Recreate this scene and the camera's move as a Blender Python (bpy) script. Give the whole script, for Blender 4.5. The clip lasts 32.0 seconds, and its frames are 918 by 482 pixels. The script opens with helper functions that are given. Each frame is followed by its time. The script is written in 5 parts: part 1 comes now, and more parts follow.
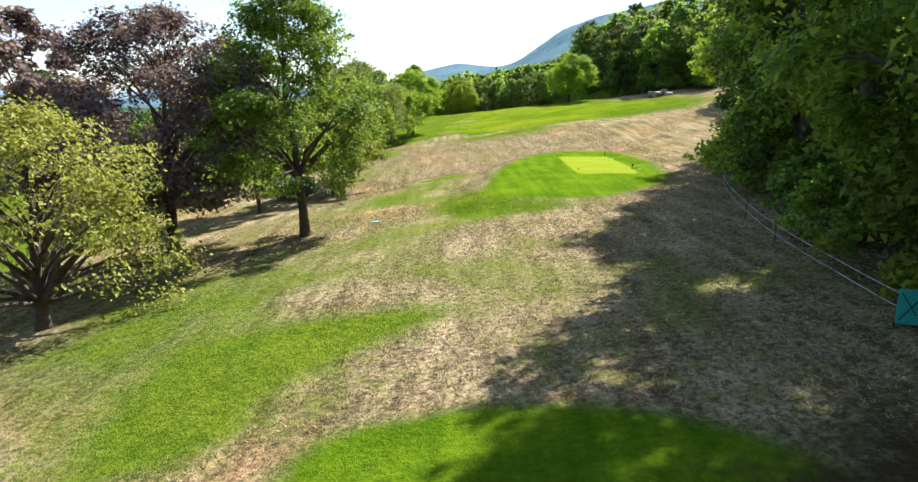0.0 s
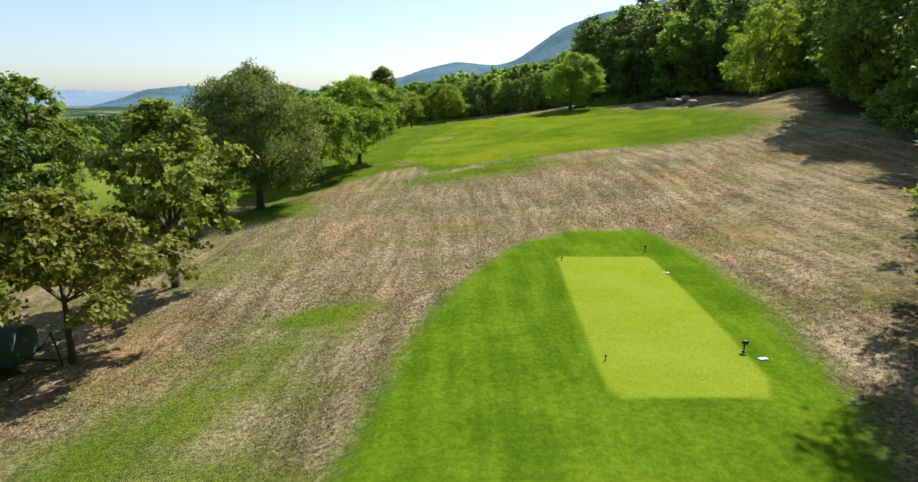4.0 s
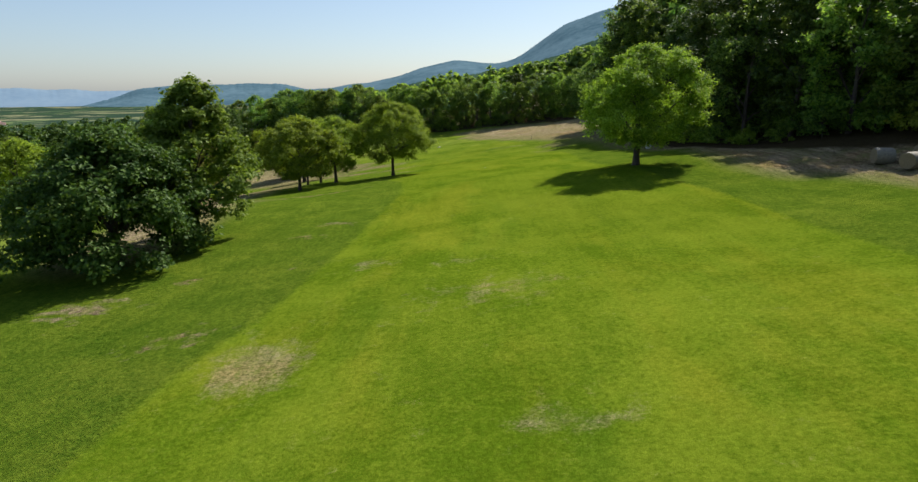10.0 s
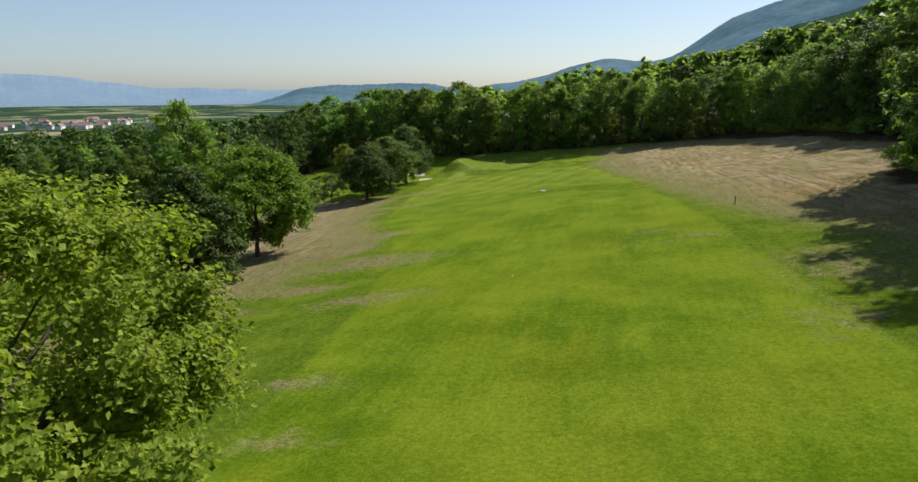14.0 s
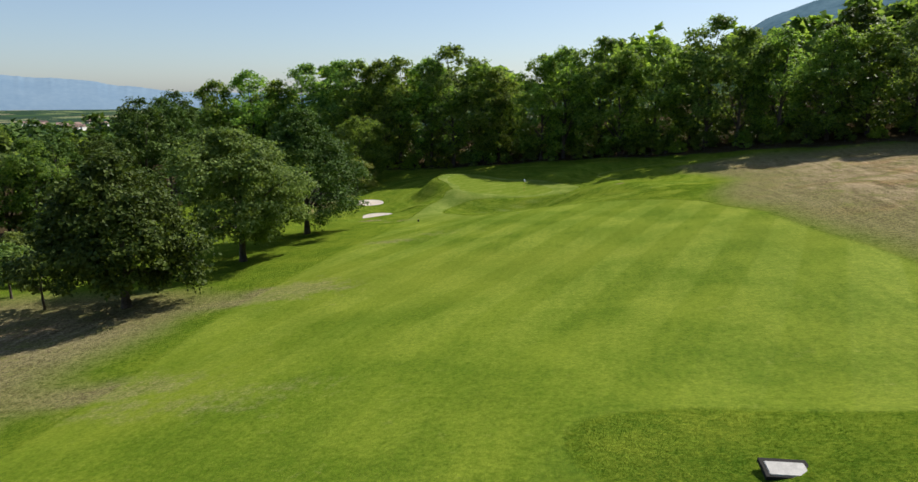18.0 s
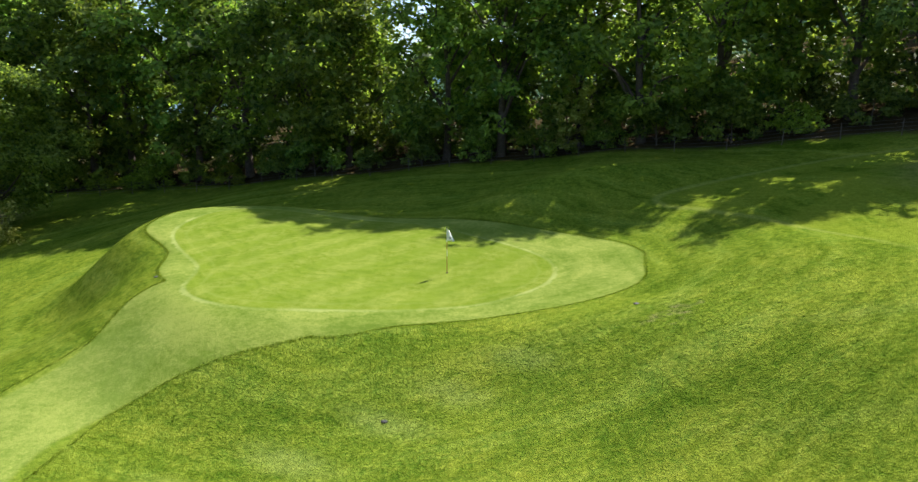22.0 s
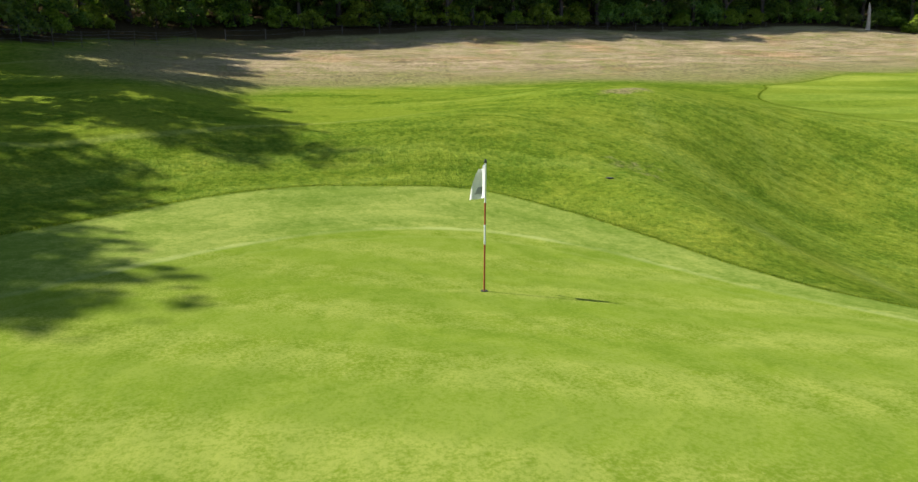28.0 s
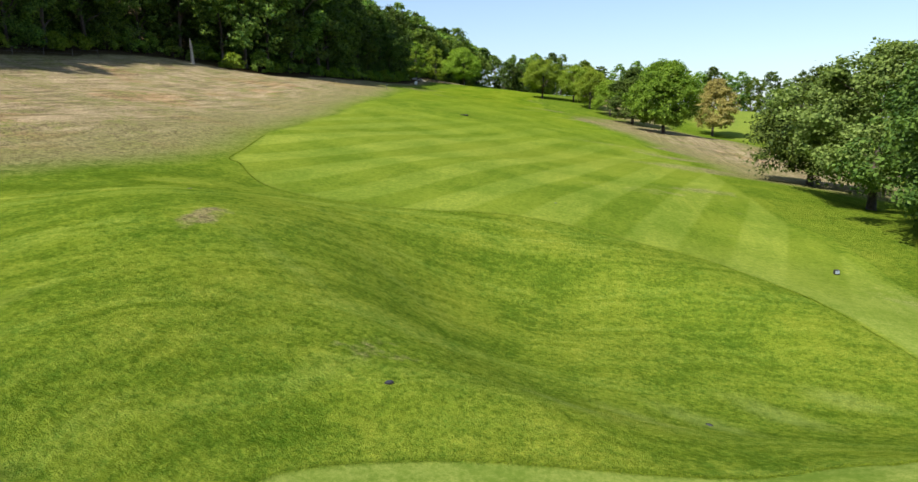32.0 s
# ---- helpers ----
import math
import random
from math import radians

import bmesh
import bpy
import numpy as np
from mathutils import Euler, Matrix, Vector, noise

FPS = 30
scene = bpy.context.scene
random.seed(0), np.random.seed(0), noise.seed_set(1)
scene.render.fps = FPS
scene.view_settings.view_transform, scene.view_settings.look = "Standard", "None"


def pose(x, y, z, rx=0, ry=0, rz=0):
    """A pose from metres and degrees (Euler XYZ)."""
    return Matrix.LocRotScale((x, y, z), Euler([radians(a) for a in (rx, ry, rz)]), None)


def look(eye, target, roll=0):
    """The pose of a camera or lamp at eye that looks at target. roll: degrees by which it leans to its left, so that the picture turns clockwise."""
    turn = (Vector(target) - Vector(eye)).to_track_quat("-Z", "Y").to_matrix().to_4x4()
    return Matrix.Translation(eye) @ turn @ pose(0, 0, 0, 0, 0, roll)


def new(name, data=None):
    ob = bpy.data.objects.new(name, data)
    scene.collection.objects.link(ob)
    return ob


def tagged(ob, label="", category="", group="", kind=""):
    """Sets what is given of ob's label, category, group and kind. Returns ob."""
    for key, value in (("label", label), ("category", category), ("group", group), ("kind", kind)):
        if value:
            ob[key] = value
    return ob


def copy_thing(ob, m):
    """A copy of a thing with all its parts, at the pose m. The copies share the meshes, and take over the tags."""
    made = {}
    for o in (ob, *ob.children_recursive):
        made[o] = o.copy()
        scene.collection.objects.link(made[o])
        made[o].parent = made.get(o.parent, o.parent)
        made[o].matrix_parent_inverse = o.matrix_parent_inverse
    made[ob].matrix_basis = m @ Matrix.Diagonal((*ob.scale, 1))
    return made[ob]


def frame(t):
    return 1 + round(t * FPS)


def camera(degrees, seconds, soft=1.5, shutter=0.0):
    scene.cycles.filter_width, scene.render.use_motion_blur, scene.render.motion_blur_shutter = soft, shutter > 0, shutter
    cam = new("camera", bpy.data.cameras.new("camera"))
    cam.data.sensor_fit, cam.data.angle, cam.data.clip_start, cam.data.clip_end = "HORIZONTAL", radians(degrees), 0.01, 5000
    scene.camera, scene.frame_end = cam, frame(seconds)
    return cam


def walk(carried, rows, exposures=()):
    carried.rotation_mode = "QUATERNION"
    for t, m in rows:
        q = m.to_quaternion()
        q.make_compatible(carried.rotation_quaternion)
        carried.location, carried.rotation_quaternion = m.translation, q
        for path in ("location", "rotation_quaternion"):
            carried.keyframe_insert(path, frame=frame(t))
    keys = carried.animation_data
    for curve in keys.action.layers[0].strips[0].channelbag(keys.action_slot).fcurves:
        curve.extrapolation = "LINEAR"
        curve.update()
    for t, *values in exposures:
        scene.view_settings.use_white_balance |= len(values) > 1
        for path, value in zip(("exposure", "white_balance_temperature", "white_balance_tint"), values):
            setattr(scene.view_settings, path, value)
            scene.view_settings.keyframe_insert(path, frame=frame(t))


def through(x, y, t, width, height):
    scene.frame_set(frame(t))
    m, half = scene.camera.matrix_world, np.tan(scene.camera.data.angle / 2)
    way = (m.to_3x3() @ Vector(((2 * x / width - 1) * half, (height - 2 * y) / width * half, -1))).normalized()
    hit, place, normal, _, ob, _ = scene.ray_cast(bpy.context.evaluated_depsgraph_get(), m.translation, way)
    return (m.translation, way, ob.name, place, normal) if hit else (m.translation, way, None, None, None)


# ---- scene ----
cam = camera(70.63, 32.0)
PATH = [
    (0, (-3.898, -35.368, -0.183), (-3.882, -33.418, -0.623), 0.07),
    (0.5, (-3.7, -32.771, 0.433), (-3.683, -30.82, -0.01), 0.11),
    (1, (-3.399, -29.879, 1.048), (-3.379, -27.929, 0.606), 0.23),
    (1.5, (-2.897, -26.673, 1.563), (-2.878, -24.723, 1.121), 0.23),
    (2, (-2.188, -23.211, 1.709), (-2.17, -21.261, 1.265), 0.15),
    (2.5, (-1.338, -19.456, 1.729), (-1.32, -17.505, 1.286), 0.08),
    (3, (-0.528, -15.464, 1.729), (-0.511, -13.513, 1.288), 0.05),
    (3.5, (0.141, -11.206, 1.721), (0.157, -9.256, 1.278), 0.02),
    (5.5, (1.565, 6.886, 2.013), (1.584, 8.834, 1.562), -0.09),
    (6, (1.957, 11.827, 3.221), (1.975, 13.774, 2.766), -0.08),
    (6.5, (2.396, 17.253, 4.647), (2.412, 19.201, 4.193), -0.10),
    (7, (2.721, 23.296, 5.587), (2.737, 25.243, 5.13), -0.06),
    (7.5, (3.016, 30.009, 6.038), (3.03, 31.956, 5.578), -0.13),
    (8, (3.467, 37.386, 6.154), (3.483, 39.333, 5.695), -0.22),
    (8.5, (4.208, 45.414, 6.052), (4.222, 47.361, 5.596), -0.21),
    (9, (5.172, 54.011, 5.919), (5.186, 55.959, 5.465), -0.22),
    (9.5, (6.288, 63.087, 5.814), (6.304, 65.035, 5.362), -0.21),
    (10, (7.467, 72.647, 5.674), (7.481, 74.596, 5.224), -0.11),
    (10.5, (8.807, 82.957, 5.635), (8.802, 84.906, 5.187), 0.00),
    (11, (10.323, 93.835, 5.678), (10.272, 95.783, 5.23), 0.02),
    (11.5, (11.756, 104.84, 5.674), (11.647, 106.785, 5.222), 0.12),
    (12, (12.855, 115.839, 5.588), (12.706, 117.781, 5.134), 0.11),
    (12.5, (13.391, 126.845, 5.551), (13.164, 128.78, 5.099), 0.13),
    (13, (13.345, 137.938, 5.552), (13.027, 139.861, 5.103), -0.00),
    (13.5, (12.966, 149.256, 5.577), (12.604, 151.171, 5.126), -0.05),
    (14, (12.429, 160.894, 5.746), (12.012, 162.797, 5.296), -0.01),
    (14.5, (11.691, 172.838, 5.675), (11.218, 174.729, 5.226), 0.02),
    (15, (10.698, 184.925, 5.146), (10.211, 186.814, 4.703), 0.12),
    (15.5, (9.383, 196.89, 4.029), (8.895, 198.779, 3.587), 0.12),
    (17.5, (1.003, 243.337, -0.842), (0.528, 245.229, -1.283), 0.06),
    (18, (-1.258, 254.826, -1.834), (-1.74, 256.718, -2.269), 0.06),
    (18.5, (-3.469, 266.221, -2.825), (-3.954, 268.113, -3.255), 0.12),
    (19, (-5.72, 277.687, -3.796), (-6.182, 279.586, -4.219), 0.11),
    (19.5, (-7.793, 289.015, -4.698), (-8.22, 290.923, -5.122), 0.08),
    (20, (-9.685, 300.063, -5.449), (-10.067, 301.98, -5.87), -0.10),
    (20.5, (-11.365, 310.379, -6.289), (-11.68, 312.308, -6.714), -0.17),
    (21, (-12.83, 319.592, -7.247), (-13.058, 321.534, -7.668), -0.18),
    (21.5, (-14.307, 327.057, -8.285), (-14.453, 329.007, -8.703), -0.13),
    (22, (-15.737, 332.02, -9.468), (-15.789, 333.974, -9.89), -0.07),
    (22.5, (-17.732, 335.368, -10.408), (-17.673, 337.322, -10.83), -0.07),
    (23, (-20.124, 338.268, -11.161), (-19.91, 340.211, -11.585), -0.06),
    (23.5, (-22.474, 341.061, -11.819), (-21.984, 342.953, -12.243), -0.07),
    (24, (-24.598, 343.775, -12.319), (-23.794, 345.556, -12.744), -0.04),
    (24.5, (-26.369, 346.412, -12.735), (-25.273, 348.029, -13.163), -0.07),
    (25, (-27.646, 349.058, -13.079), (-26.23, 350.403, -13.51), -0.06),
    (25.5, (-28.346, 351.711, -13.347), (-26.674, 352.721, -13.778), -0.00),
    (27.5, (-26.991, 361.387, -13.88), (-25.068, 361.035, -14.304), 0.02),
    (28, (-25.938, 363.552, -13.979), (-24.118, 362.834, -14.396), 0.08),
    (28.5, (-24.646, 365.329, -14.056), (-23.003, 364.265, -14.47), 0.06),
    (29, (-23.071, 366.71, -14.126), (-21.695, 365.319, -14.541), 0.03),
    (29.5, (-21.445, 367.671, -14.189), (-20.38, 366.029, -14.603), 0.01),
    (30, (-19.84, 368.336, -14.224), (-19.106, 366.522, -14.636), 0.04),
    (30.5, (-18.377, 368.602, -14.24), (-17.901, 366.703, -14.651), -0.04),
    (31, (-17.048, 368.618, -13.955), (-16.668, 366.698, -14.366), -0.07),
    (31.5, (-15.907, 367.972, -12.545), (-15.537, 366.049, -12.951), -0.08),
    (32, (-14.657, 366.362, -9.814), (-14.286, 364.438, -10.215), -0.02),
]
walk(cam, [(t, look(eye, target, roll)) for t, eye, target, roll in PATH],
     [(0, 1.42), (3.5, 0.86), (5.5, 0.66), (8, 0.46), (15, 0.34), (18, 0.36), (20, 0.66), (22.5, 1.25), (25.5, 1.12), (28, 0.98), (30, 0.84), (32, 0.86)])

# ---- world, sun and exposure ----
SUN_AZ, SUN_EL = 35.6, 45.6
world = bpy.data.worlds.new("sky")
scene.world = world
world.use_nodes = True
wn = world.node_tree
wn.nodes.clear()
sky = wn.nodes.new("ShaderNodeTexSky")
sky.sky_type, sky.sun_disc = "NISHITA", False
sky.sun_elevation, sky.sun_rotation = radians(SUN_EL), radians(SUN_AZ)
sky.altitude, sky.air_density, sky.dust_density, sky.ozone_density = 500, 1.0, 1.3, 3.0
back = wn.nodes.new("ShaderNodeBackground")
back.inputs["Strength"].default_value = 0.097
wout = wn.nodes.new("ShaderNodeOutputWorld")
haze = wn.nodes.new("ShaderNodeMix")
haze.data_type = "RGBA"
haze.inputs[0].default_value = 0.22
haze.inputs[7].default_value = (3.5, 4.5, 6.0, 1)
wn.links.new(sky.outputs[0], haze.inputs[6])
wn.links.new(haze.outputs[2], back.inputs[0])
wn.links.new(back.outputs[0], wout.inputs[0])
lamp = bpy.data.lights.new("sun", "SUN")
lamp.energy, lamp.angle, lamp.color = 5.0, radians(0.6), (1.0, 0.95, 0.86)
sun = new("sun", lamp)
az, el = radians(SUN_AZ), radians(SUN_EL)
sun.matrix_world = look((math.sin(az) * math.cos(el) * 300, 180 + math.cos(az) * math.cos(el) * 300, math.sin(el) * 300), (0, 180, 0))


# ---- materials ----
class Nodes:
    """A short hand for node materials."""

    def __init__(self, name):
        self.mat = bpy.data.materials.new(name)
        self.mat.use_nodes = True
        self.t = self.mat.node_tree
        self.t.nodes.clear()

    def add(self, kind, *links, **values):
        n = self.t.nodes.new("ShaderNode" + kind)
        for k, v in values.items():
            if k == "operation":
                n.operation = v
            elif k == "attribute_name":
                n.attribute_name = v
            elif k == "interpolation_type":
                n.interpolation_type = v
            elif k == "wave_type":
                n.wave_type = v
            elif k == "bands_direction":
                n.bands_direction = v
            else:
                self.put(n.inputs[k.replace("_", " ")], v)
        for i, v in enumerate(links):
            self.put(n.inputs[i], v)
        return n

    def put(self, socket, v):
        if isinstance(v, bpy.types.Node):
            v = v.outputs[0]
        if isinstance(v, bpy.types.NodeSocket):
            self.t.links.new(v, socket)
        elif v is not None:
            if socket.type == "RGBA" and len(v) == 3:
                v = (*v, 1)
            socket.default_value = v

    def math(self, op, a, b=0.0, c=None):
        return self.add("Math", a, b, c, operation=op) if c is not None else self.add("Math", a, b, operation=op)

    def ramp(self, v, lo, hi):
        """0 below lo, 1 above hi."""
        return self.add("MapRange", v, lo, hi, 0.0, 1.0, interpolation_type="SMOOTHSTEP")

    def mix(self, f, a, b, kind="MIX"):
        n = self.t.nodes.new("ShaderNodeMix")
        n.data_type, n.blend_type = "RGBA", kind
        self.put(n.inputs[0], f)
        self.put(n.inputs[6], a)
        self.put(n.inputs[7], b)
        return n.outputs[2]

    def noise(self, scale, detail=4.0, rough=0.55, where=None, **kw):
        n = self.add("TexNoise", Scale=scale, Detail=detail, Roughness=rough, **kw)
        if where is not None:
            self.put(n.inputs["Vector"], where)
        return n.outputs[0]

    def done(self, shader):
        o = self.t.nodes.new("ShaderNodeOutputMaterial")
        self.put(o.inputs[0], shader)
        return self.mat


def plain(name, colour, rough=0.7, metal=0.0, vary=0.25, scale=6.0, relief=0.15, emit=None):
    """Painted, wooden or metal surface with two scales of wear."""
    k = Nodes(name)
    where = k.add("TexCoord").outputs["Object"]
    f = k.math("ADD", k.math("MULTIPLY", k.noise(scale, 5, 0.6, where), 0.6), k.math("MULTIPLY", k.noise(scale * 7, 4, 0.6, where), 0.4))
    dark = tuple(c * (1 - vary) for c in colour)
    light = tuple(min(1, c * (1 + vary)) for c in colour)
    b = k.add("Bump", Strength=relief, Distance=0.02, Height=f)
    return k.done(k.add("BsdfPrincipled", Base_Color=k.mix(k.ramp(f, 0.3, 0.7), dark, light), Roughness=rough, Metallic=metal, Normal=b))


def leafage(name, colour, second, through=0.38, shine=0.12, glow=1.15, differ=0.3):
    """Leaves: each one a little different, light comes through them."""
    k = Nodes(name)
    isle = k.add("NewGeometry").outputs["Random Per Island"]
    tree = k.add("ObjectInfo").outputs["Random"]
    where = k.add("TexCoord").outputs["Object"]
    f = k.math("ADD", k.math("MULTIPLY", isle, 0.55), k.math("MULTIPLY", k.noise(0.35, 2, 0.5, where), 0.6))
    c = k.mix(k.ramp(f, 0.2, 0.85), colour, second)
    hsv = k.add("HueSaturation", k.math("ADD", 0.485, k.math("MULTIPLY", tree, 0.03)), 1.0, k.math("ADD", 1 - differ / 2, k.math("MULTIPLY", tree, differ)), 1.0, c)
    d = k.add("BsdfPrincipled", Base_Color=hsv, Roughness=0.55, Specular_IOR_Level=shine)
    warm = k.mix(1.0, hsv.outputs[0], (glow, glow, 0.55 * glow), "MULTIPLY")
    tr = k.add("BsdfTranslucent", warm)
    return k.done(k.add("MixShader", through, d, tr))


BARK = plain("bark", (0.075, 0.058, 0.045), 0.95, 0, 0.5, 5.0, 0.8)
LEAF = {
    "green": leafage("leaf_green", (0.078, 0.132, 0.016), (0.21, 0.28, 0.052), 0.42, glow=1.25),
    "bright": leafage("leaf_bright", (0.096, 0.156, 0.013), (0.29, 0.375, 0.050), 0.47, glow=1.35),
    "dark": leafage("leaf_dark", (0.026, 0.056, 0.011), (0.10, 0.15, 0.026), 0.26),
    "silver": leafage("leaf_silver", (0.076, 0.120, 0.028), (0.24, 0.315, 0.085), 0.40),
    "olive": leafage("leaf_olive", (0.115, 0.138, 0.02), (0.28, 0.31, 0.06)),
    "yellow": leafage("leaf_yellow", (0.175, 0.205, 0.035), (0.41, 0.43, 0.12)),
    "purple": leafage("leaf_purple", (0.095, 0.062, 0.075), (0.29, 0.215, 0.245), 0.42),
    "tan": leafage("leaf_tan", (0.20, 0.185, 0.045), (0.46, 0.41, 0.14), 0.36),
    "lush": leafage("leaf_lush", (0.066, 0.142, 0.014), (0.215, 0.34, 0.045), 0.45, glow=1.4),
    "pale": leafage("leaf_pale", (0.072, 0.128, 0.028), (0.23, 0.32, 0.085), 0.4),
    "wood": leafage("leaf_wood", (0.033, 0.076, 0.019), (0.20, 0.285, 0.066), 0.52, glow=1.6, differ=0.6),
    "edge": leafage("leaf_edge", (0.045, 0.098, 0.019), (0.235, 0.325, 0.064), 0.53, glow=1.65, differ=0.6),
}
# ---- the lie of the land: a spine profile, a cross slope and a few mounds ----
SPINE = [(-120, -2.0), (-60, -4.6), (-35, -5.5), (0, -5.9), (22, -6.4), (50, -5.75), (70, -5.45), (94, -5.25), (120, -5.0), (142, -5.0),
         (168, -6.4), (190, -8.3), (208, -9.4), (233, -9.9), (271, -11.4), (290, -12.6), (325, -13.6), (345, -14.5), (360, -14.8), (385, -12.7), (420, -10.5)]
CROSS = [(-60, 0.12), (0, 0.11), (30, 0.11), (50, 0.14), (94, 0.13), (120, 0.085), (142, 0.107), (168, 0.105), (208, 0.155), (240, 0.15), (290, 0.142), (345, 0.14), (420, 0.14)]

LEAN = [(-60, 0.12), (0, 0.12), (30, 0.11), (50, 0.13), (65, 0.085), (94, 0.12), (120, 0.085), (142, 0.107), (172, 0.12), (208, 0.155), (233, 0.155), (272, 0.165), (292, 0.13), (325, 0.12), (345, 0.135), (420, 0.125)]


def glide(knots, v):
    """A smooth curve through knots."""
    kx, ky = np.array(knots, float).T
    v = np.clip(v, kx[0], kx[-1])
    m = np.gradient(ky, kx)
    i = np.clip(np.searchsorted(kx, v) - 1, 0, len(kx) - 2)
    h = kx[i + 1] - kx[i]
    u = (v - kx[i]) / h
    return ((2 * u**3 - 3 * u**2 + 1) * ky[i] + (u**3 - 2 * u**2 + u) * h * m[i]
            + (3 * u**2 - 2 * u**3) * ky[i + 1] + (u**3 - u**2) * h * m[i + 1])


def step(a, b, v):
    u = np.clip((v - a) / (b - a), 0, 1)
    return u * u * (3 - 2 * u)


def bump(x, y, cx, cy, rx, ry, turn=0.0):
    c, s = math.cos(radians(turn)), math.sin(radians(turn))
    dx, dy = x - cx, y - cy
    return np.exp(-(((c * dx + s * dy) / rx) ** 2 + ((c * dy - s * dx) / ry) ** 2))


def outline(points, closed=True, steps=10):
    """A smooth line through corner points of the plan."""
    p = np.array(points, float)
    n = len(p)
    rows = []
    for i in range(n if closed else n - 1):
        a, b, c, d = (p[(i + k) % n] if closed else p[min(max(i + k, 0), n - 1)] for k in (-1, 0, 1, 2))
        for u in np.linspace(0, 1, steps, endpoint=False):
            rows.append(0.5 * (2 * b + (c - a) * u + (2 * a - 5 * b + 4 * c - d) * u**2 + (3 * b - a - 3 * c + d) * u**3))
    if not closed:
        rows.append(p[-1])
    return np.array(rows)


def inside_by(x, y, line):
    """The distance to a closed line, above zero inside it."""
    x, y = np.asarray(x, float), np.asarray(y, float)
    best, odd = np.full(x.shape, 1e9), np.zeros(x.shape, bool)
    for (ax, ay), (bx, by) in zip(line, np.roll(line, -1, 0)):
        ex, ey = bx - ax, by - ay
        u = np.clip(((x - ax) * ex + (y - ay) * ey) / (ex * ex + ey * ey + 1e-12), 0, 1)
        best = np.minimum(best, (x - ax - u * ex) ** 2 + (y - ay - u * ey) ** 2)
        if ay != by:
            odd ^= ((ay > y) != (by > y)) & (x < ax + (y - ay) * ex / (by - ay))
    return np.where(odd, 1, -1) * np.sqrt(best)


COLLAR = outline([(-8.2, 361.5), (-8.6, 359.0), (-9.4, 356.5), (-11.8, 355.0), (-14.8, 354.2), (-18.3, 353.6), (-21.3, 352.5), (-25.5, 354.0), (-29.0, 358.0), (-30.5, 362.0), (-33.5, 366.0), (-33.0, 371.0), (-27.5, 373.0), (-20.0, 370.5), (-13.6, 367.6), (-9.4, 364.4)])
TEE = outline([(-2.0, 4.0), (-1.2, -0.6), (3.1, -1.5), (7.1, 1.6), (9.6, 5.5), (11.2, 16.0), (11.5, 22.5), (10.6, 26.6), (8.6, 27.6), (6.2, 26.4), (3.4, 23.4), (-0.2, 14.5)])


def ground(x, y):
    """The height of the ground at (x, y)."""
    x, y = np.asarray(x, float), np.asarray(y, float)
    s = glide(CROSS, y)
    right = np.where(x > 0, x, 0)
    left = np.where(x < 0, -x, 0)
    far_l = np.maximum(left - 45, 0)
    z = glide(SPINE, y) + s * right + 0.1 * np.maximum(right - 45, 0) - glide(LEAN, y) * np.minimum(left, 45) - 55 * (1 - np.exp(-far_l * 0.09 / 55))
    # tee platform
    w = step(-3.0, 1.2, inside_by(x, y, TEE)) if np.any((np.abs(x) < 30) & (np.abs(y) < 60)) else 0
    z = z * (1 - w) + w * (-5.45 + 0.02 * (x - 5))
    # plateau of the putting green, with its bank towards the sand
    if np.any((np.abs(y - 360) < 40) & (np.abs(x + 20) < 60)):
        d = inside_by(x, y, COLLAR)
        w = step(-6.0, 0.8, d)
        w = np.where(x < -24, step(-5.5, 0.5, d), w)
        z = z * (1 - w) + w * (-16.78 + 0.035 * (y - 360) + 0.045 * np.maximum(x + 16, 0) - 0.03 * np.minimum(x + 18, 0))
        # mounds and the grass hollow in front
        z = z + 1.2 * bump(x, y, -1.0, 345.0, 8.8, 6.2, -35) + 0.75 * bump(x, y, -4.0, 355.0, 4.5, 6.0, 10)
        dish = ((x + 16.6) / 8.8) ** 2 + ((y - 344.9 + 0.12 * (x + 16.6)) / 6.6) ** 2
        z = z - 1.5 * np.exp(-dish**2) + 0.3 * bump(x, y, -13.5, 351.9, 7.0, 1.4, 15)
        z = z + 1.2 * bump(x, y, -8.0, 373.5, 7.5, 3.0, 15) + 0.7 * bump(x, y, 6.0, 366.0, 8.0, 3.5, 10)
        z = z + 0.8 * bump(x, y, -31.5, 352.5, 2.6, 4.5, 25) - 0.28 * bump(x, y, -26.5, 333.5, 6.0, 5.0)
        # the two sand hollows, their floors tilted
        for cx, cy, rx, ry, zc in ((-46.5, 365.0, 2.9, 1.6, -20.85), (-38.3, 350.4, 3.3, 2.2, -20.45)):
            d = 1 - np.sqrt(((x - cx) / rx) ** 2 + ((y - cy) / ry) ** 2)
            w = step(-0.75, 0.05, d)
            z = z * (1 - w) + w * (zc + 0.2 * (y - cy))
    # slight swells
    near = np.exp(-((x / 160) ** 2)) * step(-150, -60, y) * (1 - step(480, 700, y))
    z = z + near * (0.16 * np.sin(x * 0.21 + 0.6) * np.sin(y * 0.13) + 0.1 * np.sin(x * 0.37 - y * 0.29 + 1.3))
    z = z + 0.45 * bump(x, y, 9.0, 269.5, 10.0, 3.6, -22)
    return z

